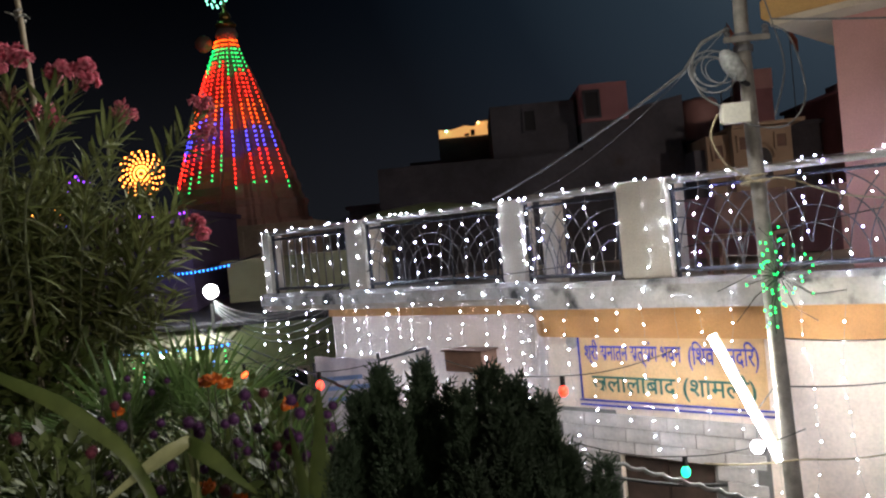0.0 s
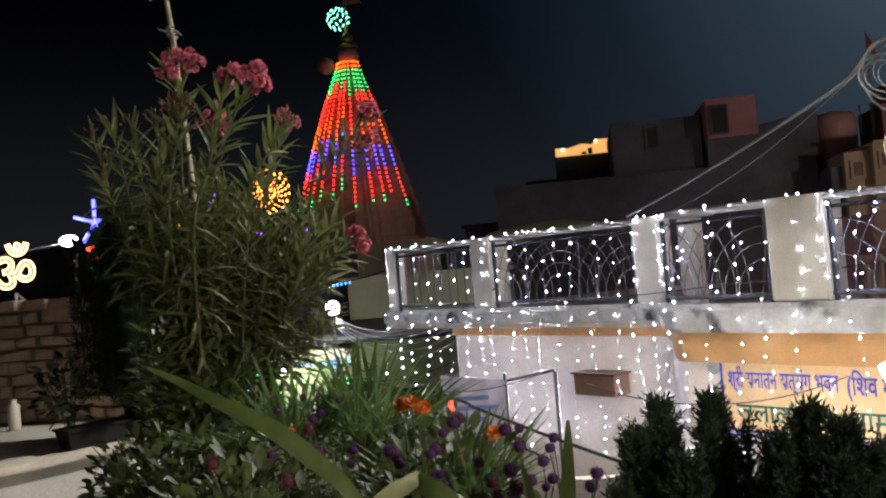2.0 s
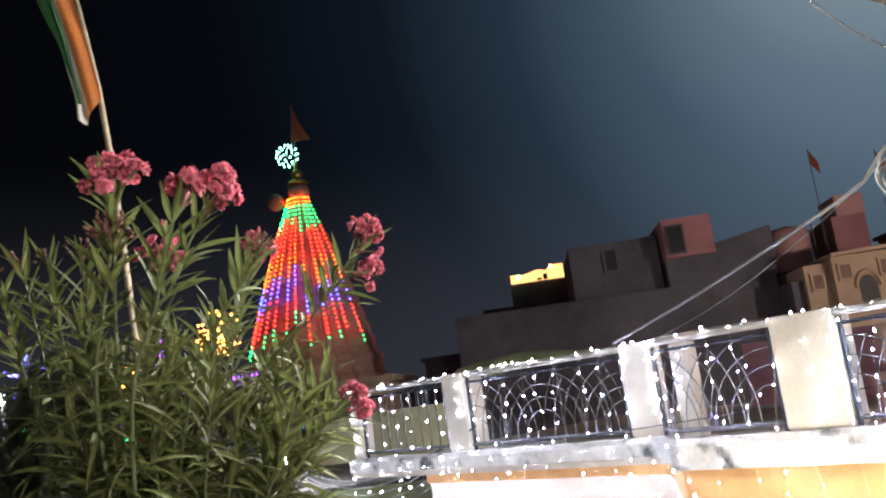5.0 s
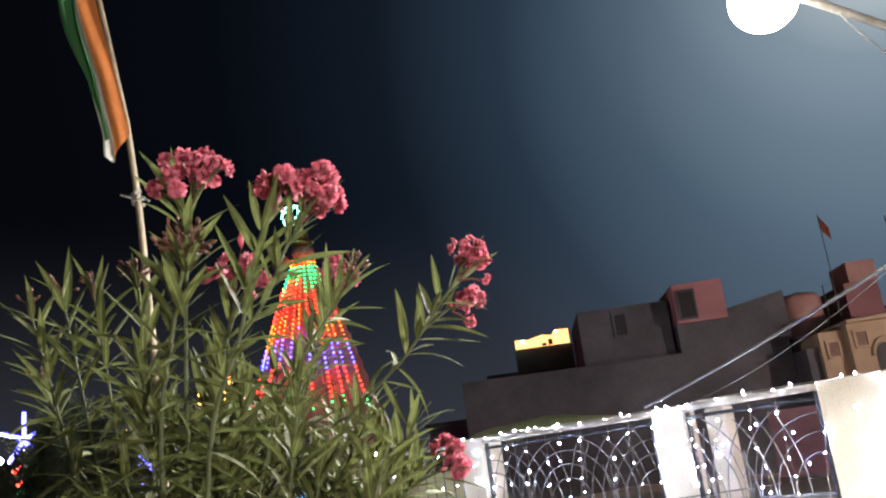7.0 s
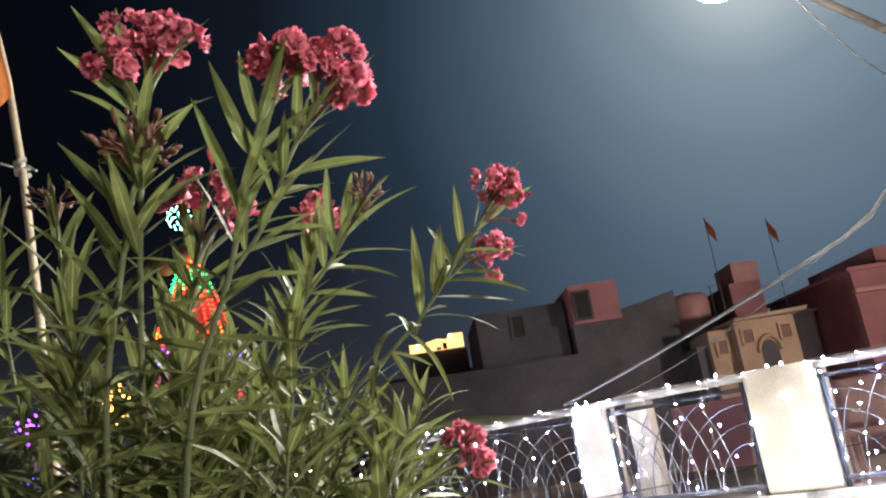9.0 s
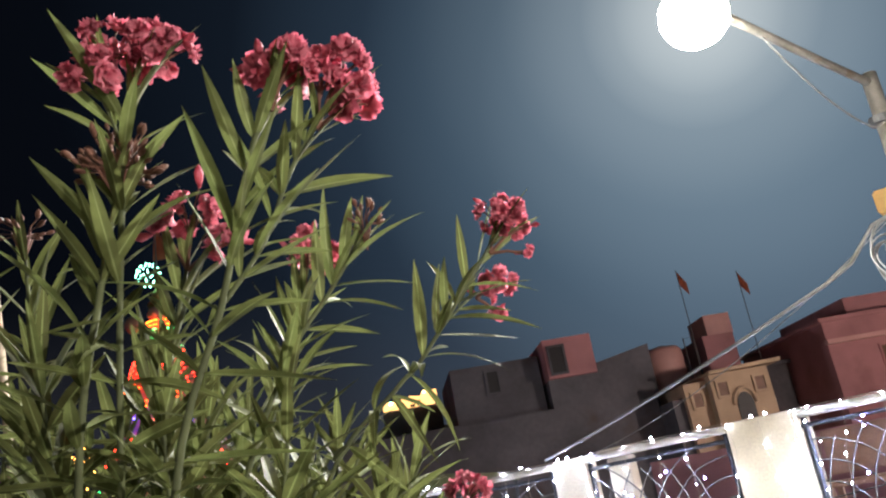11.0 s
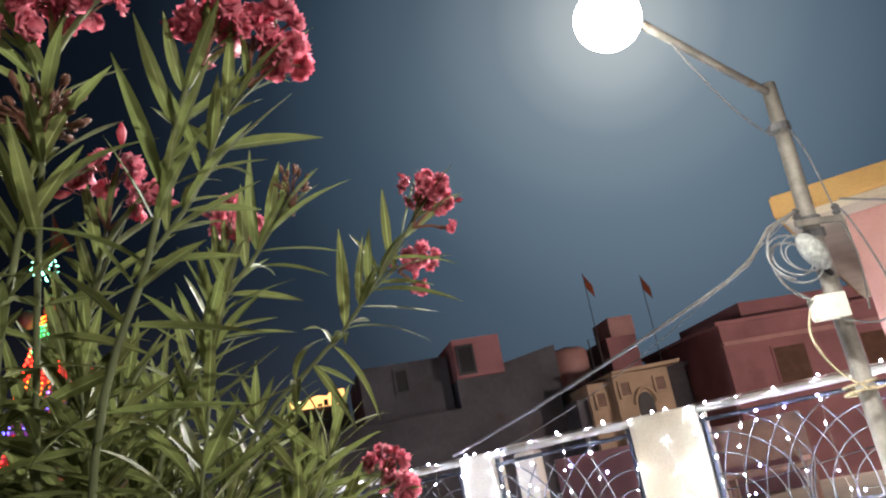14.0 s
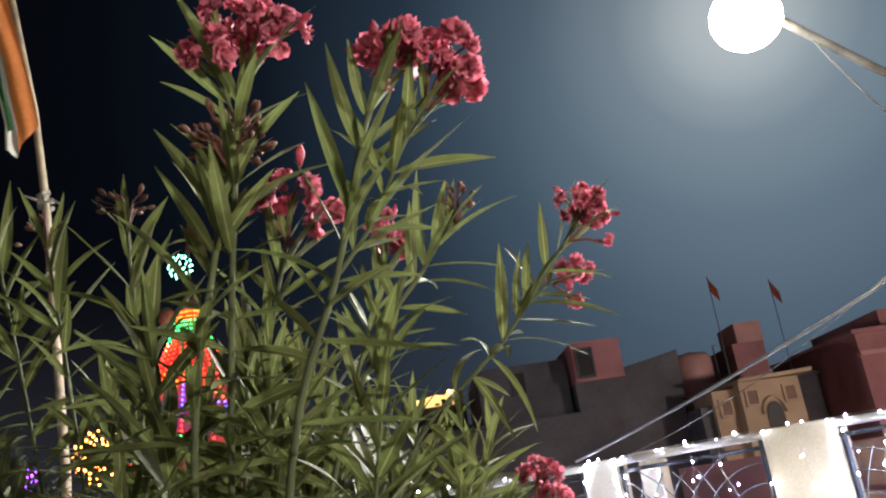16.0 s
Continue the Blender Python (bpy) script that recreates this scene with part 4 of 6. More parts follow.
cable("service_cable", "dark wire across the cream wall", bow((2.44, 7.2, 3.75), (5.2, 8.4, 3.72), 0.12), 0.006, M_CABLED)
cable("service_cable", "dark wire across the cream wall", bow((2.44, 7.2, 4.12), (5.2, 8.4, 3.98), 0.10), 0.006, M_CABLED)
cable("service_cable", "yellow rope tied across the pole", bow((1.7, 7.0, 3.27), (2.42, 7.14, 3.20), 0.02, 6) + bow((2.5, 7.14, 3.20), (3.6, 7.6, 3.10), 0.04, 6), 0.008, M_ROPE)
cable("service_cable", "dark sloping cable across the terrace front", bow((-1.1, 12.0, 4.60), (3.6, 7.9, 5.05), 0.10), 0.006, M_CABLED)
cable("twisted_cable", "twisted pale cable low over the lane", [(0.6 + 1.9 * f + 0.012 * math.cos(f * 90), 6.4 + 0.4 * f, 3.62 - 0.78 * f + 0.012 * math.sin(f * 90)) for f in [i / 60 for i in range(61)]], 0.016, M_CABLE)
for k in range(5):
    cable("lane_cable", "white wires fanning from the corner lamp", bow((-5.4, 18.3, 4.35 - 0.05 * k), (-2.45 + 0.15 * k, 13.7, 4.35 - 0.03 * k), 0.22 + 0.09 * k), 0.009, M_CABLE, 4)
cable("lane_cable", "dark cable crossing the lane in a slope", bow((-6.0, 18.0, 4.0), (-0.75, 11.2, 2.75), 0.1), 0.018, M_CABLED)
cable("lane_cable", "dark cable up to the terrace corner", bow((-3.6, 15.0, 4.12), (-1.30, 12.45, 4.85), 0.12), 0.012, M_CABLED)
cable("lane_cable", "black wires strung before the temple base", bow((-9.5, 21, 6.1), (-3.3, 14.2, 5.2), 0.5), 0.015, M_CABLED)
cable("lane_cable", "thin wire from the lane lamp to the light sign", bow((-13.0, 13.4, 5.85), (-8.01, 12.95, 6.05), 0.08), 0.011, M_CABLE)

# tube light leaning from the pole
tube = thing("tube_light", "glaring white fluorescent tube tilted on the pole", "tube light")
ta, tb = Vector((1.935, 7.38, 4.16)), Vector((2.385, 7.40, 3.14))
part("batten", Geo().tube([ta + Vector((0.03, 0.05, 0.01)), tb + Vector((0.03, 0.05, 0.01))], 0.03, 6), M_BOXW, tube)
part("tube", Geo().tube([ta, tb], 0.030, 12), G_TUBE, tube, "glowing white tube", smooth=True)
part("end_cap", Geo().tube([tb, tb + (tb - ta).normalized() * 0.03], 0.034, 10), M_BOXW, tube)
part("bracket", Geo().tube([tb + Vector((0, 0.03, 0.02)), (2.42, 7.33, 3.12)], 0.012, 5), M_BAR, tube)
sb = thing("lamp_bulb", "bright white bulb hanging beside the tube", "light bulb")
part("globe", Geo().ball((2.10, 7.0, 3.36), 0.05, 10, 7), G_BULB, sb, smooth=True)
part("flex", Geo().tube([(2.10, 7.0, 3.40), (2.12, 7.02, 3.62), (2.34, 7.15, 3.80)], 0.005, 4), M_CABLE, sb)

# burst of green lights on the pole
burst = thing("green_light_burst", "burst of green lights wired round the pole", "decorative light")
B_GREEN = bulb_mesh("green_bulb", G_GREEN, 0.0085)
for k in range(34):
    z = rnd.uniform(4.12, 4.98)
    a = rnd.uniform(-2.9, -0.2)
    bulb(B_GREEN, (2.39 + 0.085 * math.cos(a), 7.22 + 0.085 * math.sin(a), z), burst)
for k in range(26):
    a = math.radians(k * 360 / 26)
    r = rnd.uniform(0.14, 0.30)
    e = (2.42 + r * math.cos(a), 7.1 - 0.05 * rnd.random(), 4.62 + r * 0.85 * math.sin(a))
    bulb(B_GREEN, e, burst)
    part("spoke", Geo().tube([(2.42, 7.14, 4.62), e], 0.003, 3), M_CABLED, burst)
for k in range(9):
    a = math.radians(20 + k * 38)
    e1 = (2.42 + 0.25 * math.cos(a), 7.05, 4.6 + 0.25 * math.sin(a))
    e2 = (2.42 + 0.5 * math.cos(a + 0.2), 7.05, 4.6 + 0.42 * math.sin(a + 0.3))
    part("bare_spoke", Geo().tube([(2.42, 7.13, 4.6), e1, e2], 0.004, 3), M_CABLED, burst)

for (x, y, z), me_, lab in (((1.60, 7.2, 3.16), glow("green_bulb_glow", (0.01, 0.8, 0.30), 5), "green"), ((0.72, 7.2, 3.86), glow("red_bulb_glow", (1.0, 0.030, 0.012), 5), "red"), ((-1.36, 8.2, 3.92), glow("rose_bulb_glow", (1.0, 0.05, 0.03), 5), "red"), ((-2.4, 9.5, 3.9), glow("amber_bulb_glow", (1.0, 0.09, 0.02), 5), "amber")):
    t = thing("coloured_bulb", lab + " glass bulb hanging on a wire", "light bulb", "hanging coloured bulbs")
    part("globe", Geo().ball((x, y, z), 0.036, 12, 9, (1, 1, 1.2)), me_, t, smooth=True)
    part("socket", Geo().tube([(x, y, z + 0.045), (x, y, z + 0.12)], 0.02, 8), M_BLACKP, t)
    part("flex", Geo().tube(bow((x - 0.9, y + 0.15, z + 0.30), (x, y, z + 0.12), 0.05, 6) + bow((x, y, z + 0.12), (x + 0.9, y - 0.1, z + 0.28), 0.05, 6)[1:], 0.005, 4), M_CABLED, t)

cable("bulb_cable", "black cable carrying the hanging coloured bulbs", [(-6.07, 18.3, 4.05)] + bow((-6.05, 18.25, 4.02), (-1.22, 8.2, 3.93), 0.03, 14) + bow((-1.2, 8.15, 3.92), (0.02, 7.1, 3.62), 0.01, 6) + bow((0.03, 7.1, 3.615), (1.75, 6.6, 3.22), 0.12, 10), 0.014, M_CABLED)

# ---- white light curtain on the hall front ----
BW = [bulb_mesh("white_bulb", G_WHITE, r) for r in (0.0028, 0.0038, 0.0056)]
u = -11.66
while u < -1.0:
    t = thing("light_strand", "hanging strand of small cool-white bulbs", "string light", "white light curtain", m=FM)
    dv = 0.20
    low_z = rnd.uniform(2.55, 3.1) if u > -10.3 else rnd.uniform(3.2, 3.5)
    pts = []
    z = TOP + 0.02
    while z > low_z:
        x = u + 0.04 * math.sin(z * 3.1 + u * 7) + rnd.uniform(-0.030, 0.030)
        d = 0.075 if z > 4.6 else 0.19
        pts.append((x, -(bay(u) + d), z))
        if rnd.random() < 0.93:
            bulb(BW[min(2, int(rnd.random() ** 1.8 * 3))], (x, -(bay(u) + d + 0.012), z), t)
        z -= rnd.uniform(0.14, 0.25) if z > 4.3 else rnd.uniform(0.11, 0.20)
    part("wire", Geo().tube(pts, 0.0018, 3), M_RAIL, t)
    u += rnd.uniform(0.23, 0.37)
for u0, n0 in ((-6.42, 1), (-4.22, 1)):
    for k in range(n0):
        t = thing("light_strand", "bunched strand of cool-white bulbs by a pillar", "string light", "white light curtain", m=FM)
        pts = []
        z = TOP + 0.03
        while z > 4.62:
            x = u0 + rnd.uniform(-0.07, 0.07)
            pts.append((x, -(bay(u0) + 0.082), z))
            bulb(BW[rnd.choice((0, 1, 2))], (x, -(bay(u0) + 0.09), z), t)
            z -= rnd.uniform(0.10, 0.19)
        part("wire", Geo().tube(pts, 0.0018, 3), M_RAIL, t)
top = thing("light_strand", "cool-white bulbs clipped along the handrail", "string light", "white light curtain", m=FM)
u = -11.6
pts = []
while u < -1.0:
    pts.append((u, -(bay(u) + 0.03), TOP + 0.035))
    if rnd.random() < 0.24:
        bulb(BW[rnd.choice((1, 2, 2))], (u, -(bay(u) + 0.03), TOP + 0.05), top)
    u += 0.11
part("wire", Geo().tube(pts, 0.0035, 3), M_RAIL, top)
lower = thing("light_strand", "cool-white bulbs scattered on the kerb", "string light", "white light curtain", m=FM)
B_BLUEISH = bulb_mesh("bluish_bulb", glow("bluish_led", (0.40, 0.36, 1.0), BULB * 0.25), 0.007)
for k in range(26):
    u = rnd.uniform(-4.3, -2.5) if k > 8 else rnd.uniform(-6.3, -5.0)
    z = rnd.uniform(4.6, TOP)
    bulb(B_BLUEISH, (u, -(bay(u) + 0.06), z), lower)

# ---- coloured lights by the low houses ----
def line_lights(label, a, b, material, n, r=0.02, sag=0.05):
    t = thing("light_line", label, "string light", "house light lines")
    me = bulb_mesh("line_bulb", material, r)
    pts = bow(a, b, sag, n)
    for p in pts:
        bulb(me, p, t)
    part("wire", Geo().tube([p + Vector((0, 0, 0.02)) for p in pts], 0.006, 3), M_CABLED, t)


line_lights("row of cyan bulbs along the mauve house", (-7.3, 20.1, 4.98), (-5.4, 19.6, 5.06), G_CYAN, 18)
line_lights("row of cyan bulbs along the awning edge", (-8.3, 17.68, 3.47), (-5.0, 17.68, 3.47), G_CYAN, 26)
line_lights("row of purple bulbs over the window", (-7.7, 20.06, 6.40), (-6.45, 20.06, 6.36), G_PURPLE, 12)
for k in range(14):
    line_lights("hanging row of green bulbs before the shop", (-8.2 + 0.24 * k, 17.69, 3.46), (-8.17 + 0.24 * k + rnd.uniform(-0.08, 0.08), 17.66, rnd.uniform(2.2, 2.7)), G_GREEN if k % 4 else G_CYAN, 8, 0.015, 0.0)


def light_flower(name, label, c, r, material, petals=10, rings=3):
    t = thing(name, label, "decorative light", "hanging light ornaments")
    part("hub", Geo().ball(c, r * 0.12, 8, 6), M_BAR, t)
    rim = [(c[0] + r * math.cos(2 * math.pi * i / 24), c[1], c[2] + r * math.sin(2 * math.pi * i / 24)) for i in range(25)]
    part("rim", Geo().tube(rim, 0.012, 4), M_BAR, t)
    me = bulb_mesh("ornament_bulb", material, 0.021)
    for p in range(petals):
        for k in range(rings):
            a = 2 * math.pi * (p + 0.3 * k) / petals
            q = r * (k + 1) / rings
            bulb(me, (c[0] + q * math.cos(a), c[1] - 0.06, c[2] + q * math.sin(a)), t)
    return t


light_flower("light_ornament", "golden glowing wheel of lights", (-6.66, 18.3, 7.14), 0.47, G_AMBERLED, 18, 6)
light_flower("light_ornament", "purple glowing star of lights", (-8.0, 18.3, 6.95), 0.26, G_PURPLE, 9, 3)
light_flower("light_ornament", "orange glowing cluster of lights", (-8.75, 18.3, 6.45), 0.30, G_AMBERLED, 10, 4)
light_flower("light_ornament", "blue glowing cluster of lights", (-8.25, 18.3, 5.95), 0.28, G_BLUE, 8, 3)
light_flower("light_ornament", "magenta glowing cluster of lights", (-8.7, 18.3, 5.75), 0.20, G_PURPLE, 7, 2)
light_flower("light_ornament", "green glowing cluster of lights", (-8.5, 18.3, 5.25), 0.24, G_GREEN, 7, 2)
mast = thing("ornament_mast", "slim mast carrying the light ornaments", "mast")
for x, z in ((-6.72, 7.1), (-8.0, 6.9), (-8.6, 6.9)):
    part("pole", Geo().tube([(x, 18.36, ST), (x, 18.36, z)], 0.03, 6), M_CABLED, mast)

# rope-light sign and star along the far lane on the left
om = thing("rope_light_sign", "golden rope-light sacred sign on a stand", "light sign")


ox, oz, oy = -9.0, 5.33, 13.0
oc = bpy.data.curves.new("light_rope", "FONT")
oc.body, oc.size, oc.fill_mode, oc.bevel_depth, oc.bevel_resolution, oc.align_x = "\u0950", 0.90, "NONE", 0.016, 1, "CENTER"
oc.materials.append(G_GOLD)
rope_ob = new("light_rope", oc)
rope_ob.parent = om
rope_ob.matrix_basis = pose(ox, oy, oz, 90, 0, 0)
part("stand", Geo().tube([(ox, oy + 0.02, ST), (ox, oy + 0.02, oz)], 0.027, 6).tube([(ox + 0.37, oy + 0.35, ST), (ox + 0.37, oy + 0.35, 4.8), (ox, oy + 0.02, oz)], 0.02, 5), M_POLE, om)
lane = thing("lane_lamp", "small white lane lamp on a post", "street lamp")
part("post", Geo().tube([(-7.99, 13.12, ST), (-7.99, 13.12, 6.05)], 0.026, 7), M_CABLED, lane)
part("globe", Geo().ball((-8.01, 13.0, 6.07), 0.105, 12, 8, (1.4, 1, 0.8)), G_BULB, lane, smooth=True)
star = thing("light_star", "blue and red rope-light star by the lane", "decorative light")
sx, sy, sz = -7.58, 13.05, 6.32
for k in range(5):
    a = math.radians(90 + 72 * k)
    part("blue_ray", Geo().tube([(sx, sy, sz), (sx + 0.36 * math.cos(a), sy, sz + 0.36 * math.sin(a))], 0.026, 5), G_BLUE, star)
part("red_band", Geo().tube([(sx - 0.15, sy, sz - 0.42), (sx, sy, sz - 0.36), (sx + 0.09, sy, sz - 0.51), (sx - 0.09, sy, sz - 0.60)], 0.03, 5), G_RED, star)
part("green_band", Geo().tube([(sx - 0.09, sy, sz - 0.69), (sx, sy, sz - 0.93)], 0.03, 5), G_GREEN, star)
part("post", Geo().tube([(sx, sy + 0.03, ST), (sx, sy + 0.03, sz)], 0.025, 6), M_POLE, star)

rear = thing("rear_street_lamp", "warm street lamp in the lane behind", "street lamp")
part("post", Geo().tube([(11.5, 17.0, ST), (11.5, 17.0, 6.25)], 0.06, 8), M_POLE, rear)
part("globe", Geo().ball((11.5, 17.0, 6.37), 0.12, 12, 8), G_GOLD, rear, smooth=True)

shop = thing("shop_lamp", "greenish shop lamp hanging under the awning", "lamp")
part("globe", Geo().ball((-6.6, 18.3, 3.30), 0.06, 10, 8), G_BULB, shop, smooth=True)
part("flex", Geo().tube([(-6.6, 18.3, 3.36), (-6.6, 18.3, 3.60)], 0.008, 4), M_CABLED, shop)

# ---- plants ----
def leaf_mesh(name, material, length, width, droop, fold=0.25, seg=5):
    """A pointed leaf along +x with a folded midrib; +z is its upper side."""
    g = Geo()
    vs, fs = [], []
    for i in range(seg + 1):
        f = i / seg
        w = width * 0.5 * math.sin(math.pi * min(1, f * 0.96 + 0.04)) ** 0.75 if i < seg else 0.0008
        x, z = length * f, -droop * length * f * f
        vs += [(x, -w, z + w * fold), (x, 0, z), (x, w, z + w * fold)]
    for i in range(seg):
        for j in range(2):
            fs.append((i * 3 + j, (i + 1) * 3 + j, (i + 1) * 3 + j + 1, i * 3 + j + 1))
    me = g.add(vs, fs).mesh(name, material, 0, True)
    return me


def frame_on(place, way, spin=0.0, scale=1.0):
    way = Vector(way).normalized()
    up = Vector((0, 0, 1)) if abs(way.z) < 0.95 else Vector((0, 1, 0))
    y = up.cross(way).normalized()
    z = way.cross(y)
    m = Matrix((way, y, z)).transposed().to_4x4()
    return Matrix.Translation(place) @ m @ Matrix.Rotation(spin, 4, "X") @ Matrix.Scale(scale, 4)


def join_mesh(geo, me, m):
    k = len(geo.v)
    geo.v += [tuple(m @ v.co) for v in me.vertices]
    geo.f += [tuple(i + k for i in q.vertices) for q in me.polygons]


def bezier(a, c, b, n):
    a, c, b = Vector(a), Vector(c), Vector(b)
    return [a * (1 - f) ** 2 + c * 2 * f * (1 - f) + b * f * f for f in [i / n for i in range(n + 1)]]


def lance_leaf(name, length, width, droop, fold, twist):
    """A lance-shaped leaf along +x, folded along a pale rib; the rib is the second material."""
    seg = 8
    vs, fs, mi = [], [], []
    for i in range(seg + 1):
        f = i / seg
        w = width * 0.5 * (math.sin(math.pi * (0.05 + 0.95 * f) ** 0.85) ** 0.9 if 0 < i < seg else 0.10 if i == 0 else 0.02)
        rib = min(w * 0.5, width * 0.5 * (0.15 - 0.10 * f))
        x, z = length * f * (1 - 0.10 * droop * f), -droop * length * f * f
        a = twist * f
        for y in (-w, -w * 0.55, -rib, rib, w * 0.55, w):
            up = abs(y) * fold
            vs.append((x, y * math.cos(a) - up * math.sin(a), z + y * math.sin(a) + up * math.cos(a)))
    for i in range(seg):
        for j in range(5):
            fs.append((i * 6 + j, (i + 1) * 6 + j, (i + 1) * 6 + j + 1, i * 6 + j + 1))
            mi.append(1 if j == 2 else 0)
    me = Geo().add(vs, fs).mesh(name, M_LEAF, 0, True)
    me.materials.append(M_RIB)
    me.polygons.foreach_set("material_index", mi)
    return me


OL = [lance_leaf("leaf", L, W, d, c, w) for L, W, d, c, w in (
    (0.150, 0.0190, 0.04, 0.30, 0.2), (0.142, 0.0180, 0.16, 0.36, -0.3), (0.158, 0.0195, 0.28, 0.28, 0.3), (0.148, 0.0180, 0.42, 0.34, 0.1), (0.132, 0.0200, 0.12, 0.20, -0.5), (0.152, 0.0170, 0.55, 0.40, 0.6))]


def petal_flower(name, material, seed, r=0.024):
    """A double flower: three whorls of broad, ruffled petals."""
    q = random.Random(seed)
    g = Geo()
    for layer, (count, rad, lift) in enumerate(((5, 1.05, 0.10), (5, 0.86, 0.45), (4, 0.55, 0.85))):
        for p in range(count):
            a = 2 * math.pi * (p + 0.5 * layer) / count + q.uniform(-0.2, 0.2)
            wave, tip = q.uniform(0, 6), q.uniform(-0.25, 0.15)
            vs, fs = [], []
            for i in range(5):
                f = i / 4
                w = r * rad * 0.60 * (0.22 + 0.95 * math.sin(math.pi * min(1.0, 0.06 + 0.74 * f)))
                for k in range(5):
                    t = (k - 2) / 2
                    d = r * rad * f * (1 - 0.16 * t * t * f + 0.07 * math.sin(wave * 3 + 5 * t) * f)
                    h = r * (lift * f * (1.15 - 0.5 * f) + tip * f * f + 0.16 * t * t * f + 0.20 * f * math.sin(wave + 4.3 * t + 3 * f)) + q.uniform(-0.07, 0.07) * r
                    vs.append((d * math.cos(a) - t * w * math.sin(a), d * math.sin(a) + t * w * math.cos(a), h))
            for i in range(4):
                for k in range(4):
                    fs.append((i * 5 + k, i * 5 + k + 1, i * 5 + k + 6, i * 5 + k + 5))
            g.add(vs, fs)
    return g.mesh(name, material, 0, True)


FLO = [petal_flower("flower", M_PETAL, 20 + k, 0.0190) for k in range(7)]
BUDM = Geo().lathe([(0.002, 0), (0.0045, 0.005), (0.0060, 0.012), (0.0045, 0.019), (0.0006, 0.024)], 7).mesh("bud", M_BUD, 0, True)
PBUD = Geo().lathe([(0.0015, 0), (0.005, 0.010), (0.0062, 0.018), (0.003, 0.026), (0.0005, 0.030)], 7).mesh("pink_bud", M_PETAL, 0, True)

oleander = thing("oleander_shrub", "tall oleander shrub with pink double flower clusters", "shrub")
foliage, foliage_rib = Geo(), []
qo = random.Random(11)
leaf_count = 0


def whorls(pts, start, single, dens=0.037, lmin=0.72, lmax=1.05):
    """Leaves in threes up a stem: steep near the tip, spreading and sagging further down."""
    global leaf_count
    total = sum((pts[i + 1] - pts[i]).length for i in range(len(pts) - 1))
    s, walked, i, turn = start * total, 0.0, 0, qo.uniform(0, 6)
    while i < len(pts) - 1:
        seg = pts[i + 1] - pts[i]
        if walked + seg.length < s:
            walked += seg.length
            i += 1
            continue
        p = pts[i] + seg * ((s - walked) / seg.length)
        d = seg.normalized()
        left = total - s
        side = d.orthogonal().normalized()
        for k in range(3):
            if qo.random() < (0.06 if left < 0.3 else 0.22):
                continue
            a = turn + k * 2.094 + qo.uniform(-0.3, 0.3)
            out = Matrix.Rotation(a, 3, d) @ side
            lean = math.radians(qo.uniform(14, 34) if left < 0.07 else qo.uniform(30, 58) if left < 0.25 else qo.uniform(50, 98))
            way = d * math.cos(lean) + out * math.sin(lean)
            way.z -= 0.22 * min(1, max(0, left - 0.2) / 0.3)
            m = frame_on(p, way, qo.uniform(-0.6, 0.6), qo.uniform(lmin, lmax) * (0.72 if left < 0.04 else 1))
            me = qo.choice(OL[:3] + OL[4:5] if left < 0.18 else OL)
            if single and leaf_count < 300:
                part("leaf", me, None, oleander, m=m)
                leaf_count += 1
            else:
                join_mesh(foliage, me, m)
                foliage_rib.extend(q.material_index for q in me.polygons)
        turn += 1.05
        s += dens * qo.uniform(0.75, 1.3)


def stalk(pts, r0, r1, start, single=False, woody=0.3, **leaves):
    """A stem through a few points from its foot to its tip, woody below, leafy above."""
    pts = smooth_line(pts, 5)
    r0 *= 0.50
    k = max(1, int(len(pts) * woody))
    rk = r0 + (r1 - r0) * k / len(pts)
    if woody:
        part("woody_base", Geo().tube(pts[:k + 1], r0, 6, rk), M_TRUNK, oleander, smooth=True)
    part("stem", Geo().tube(pts[k if woody else 0:], rk if woody else r0, 6, r1), M_STEM, oleander, smooth=True)
    whorls(pts, start, single, **leaves)


def cluster(centre, r, count, seed, tip, half_open=0.15, small=1.0):
    """Flowers over the upper side of a loose head, with the stalks that carry them."""
    q = random.Random(seed)
    centre, tip = Vector(centre), Vector(tip)
    stalks = Geo().tube([tip - Vector((0, 0, 0.01)), tip.lerp(centre, 0.5), centre], 0.003, 5, 0.002)
    for k in range(count):
        h = 1 - 1.5 * (k + 0.5) / count
        a = k * 2.39996 + q.uniform(-0.5, 0.5)
        d = Vector((math.sqrt(max(0, 1 - h * h)) * math.cos(a), math.sqrt(max(0, 1 - h * h)) * math.sin(a), h))
        p = centre + d * r * q.uniform(0.60, 1.12)
        way = (d + Vector((q.uniform(-0.4, 0.4), -0.35 + q.uniform(-0.4, 0.4), q.uniform(-0.3, 0.4)))).normalized()
        m = Matrix.Translation(p) @ way.to_track_quat("Z", "Y").to_matrix().to_4x4() @ Matrix.Rotation(q.uniform(0, 6), 4, "Z") @ Matrix.Scale(q.uniform(0.70, 1.10) * small, 4)
        if q.random() < half_open:
            part("flower_bud", PBUD, None, oleander, m=m)
        else:
            part("flower", q.choice(FLO), None, oleander, m=m)
        stalks.tube(bezier(tip.lerp(centre, 0.45), centre.lerp(p, 0.3), p, 4), 0.0012, 4)
    part("flower_stalk", stalks, M_BUD, oleander)


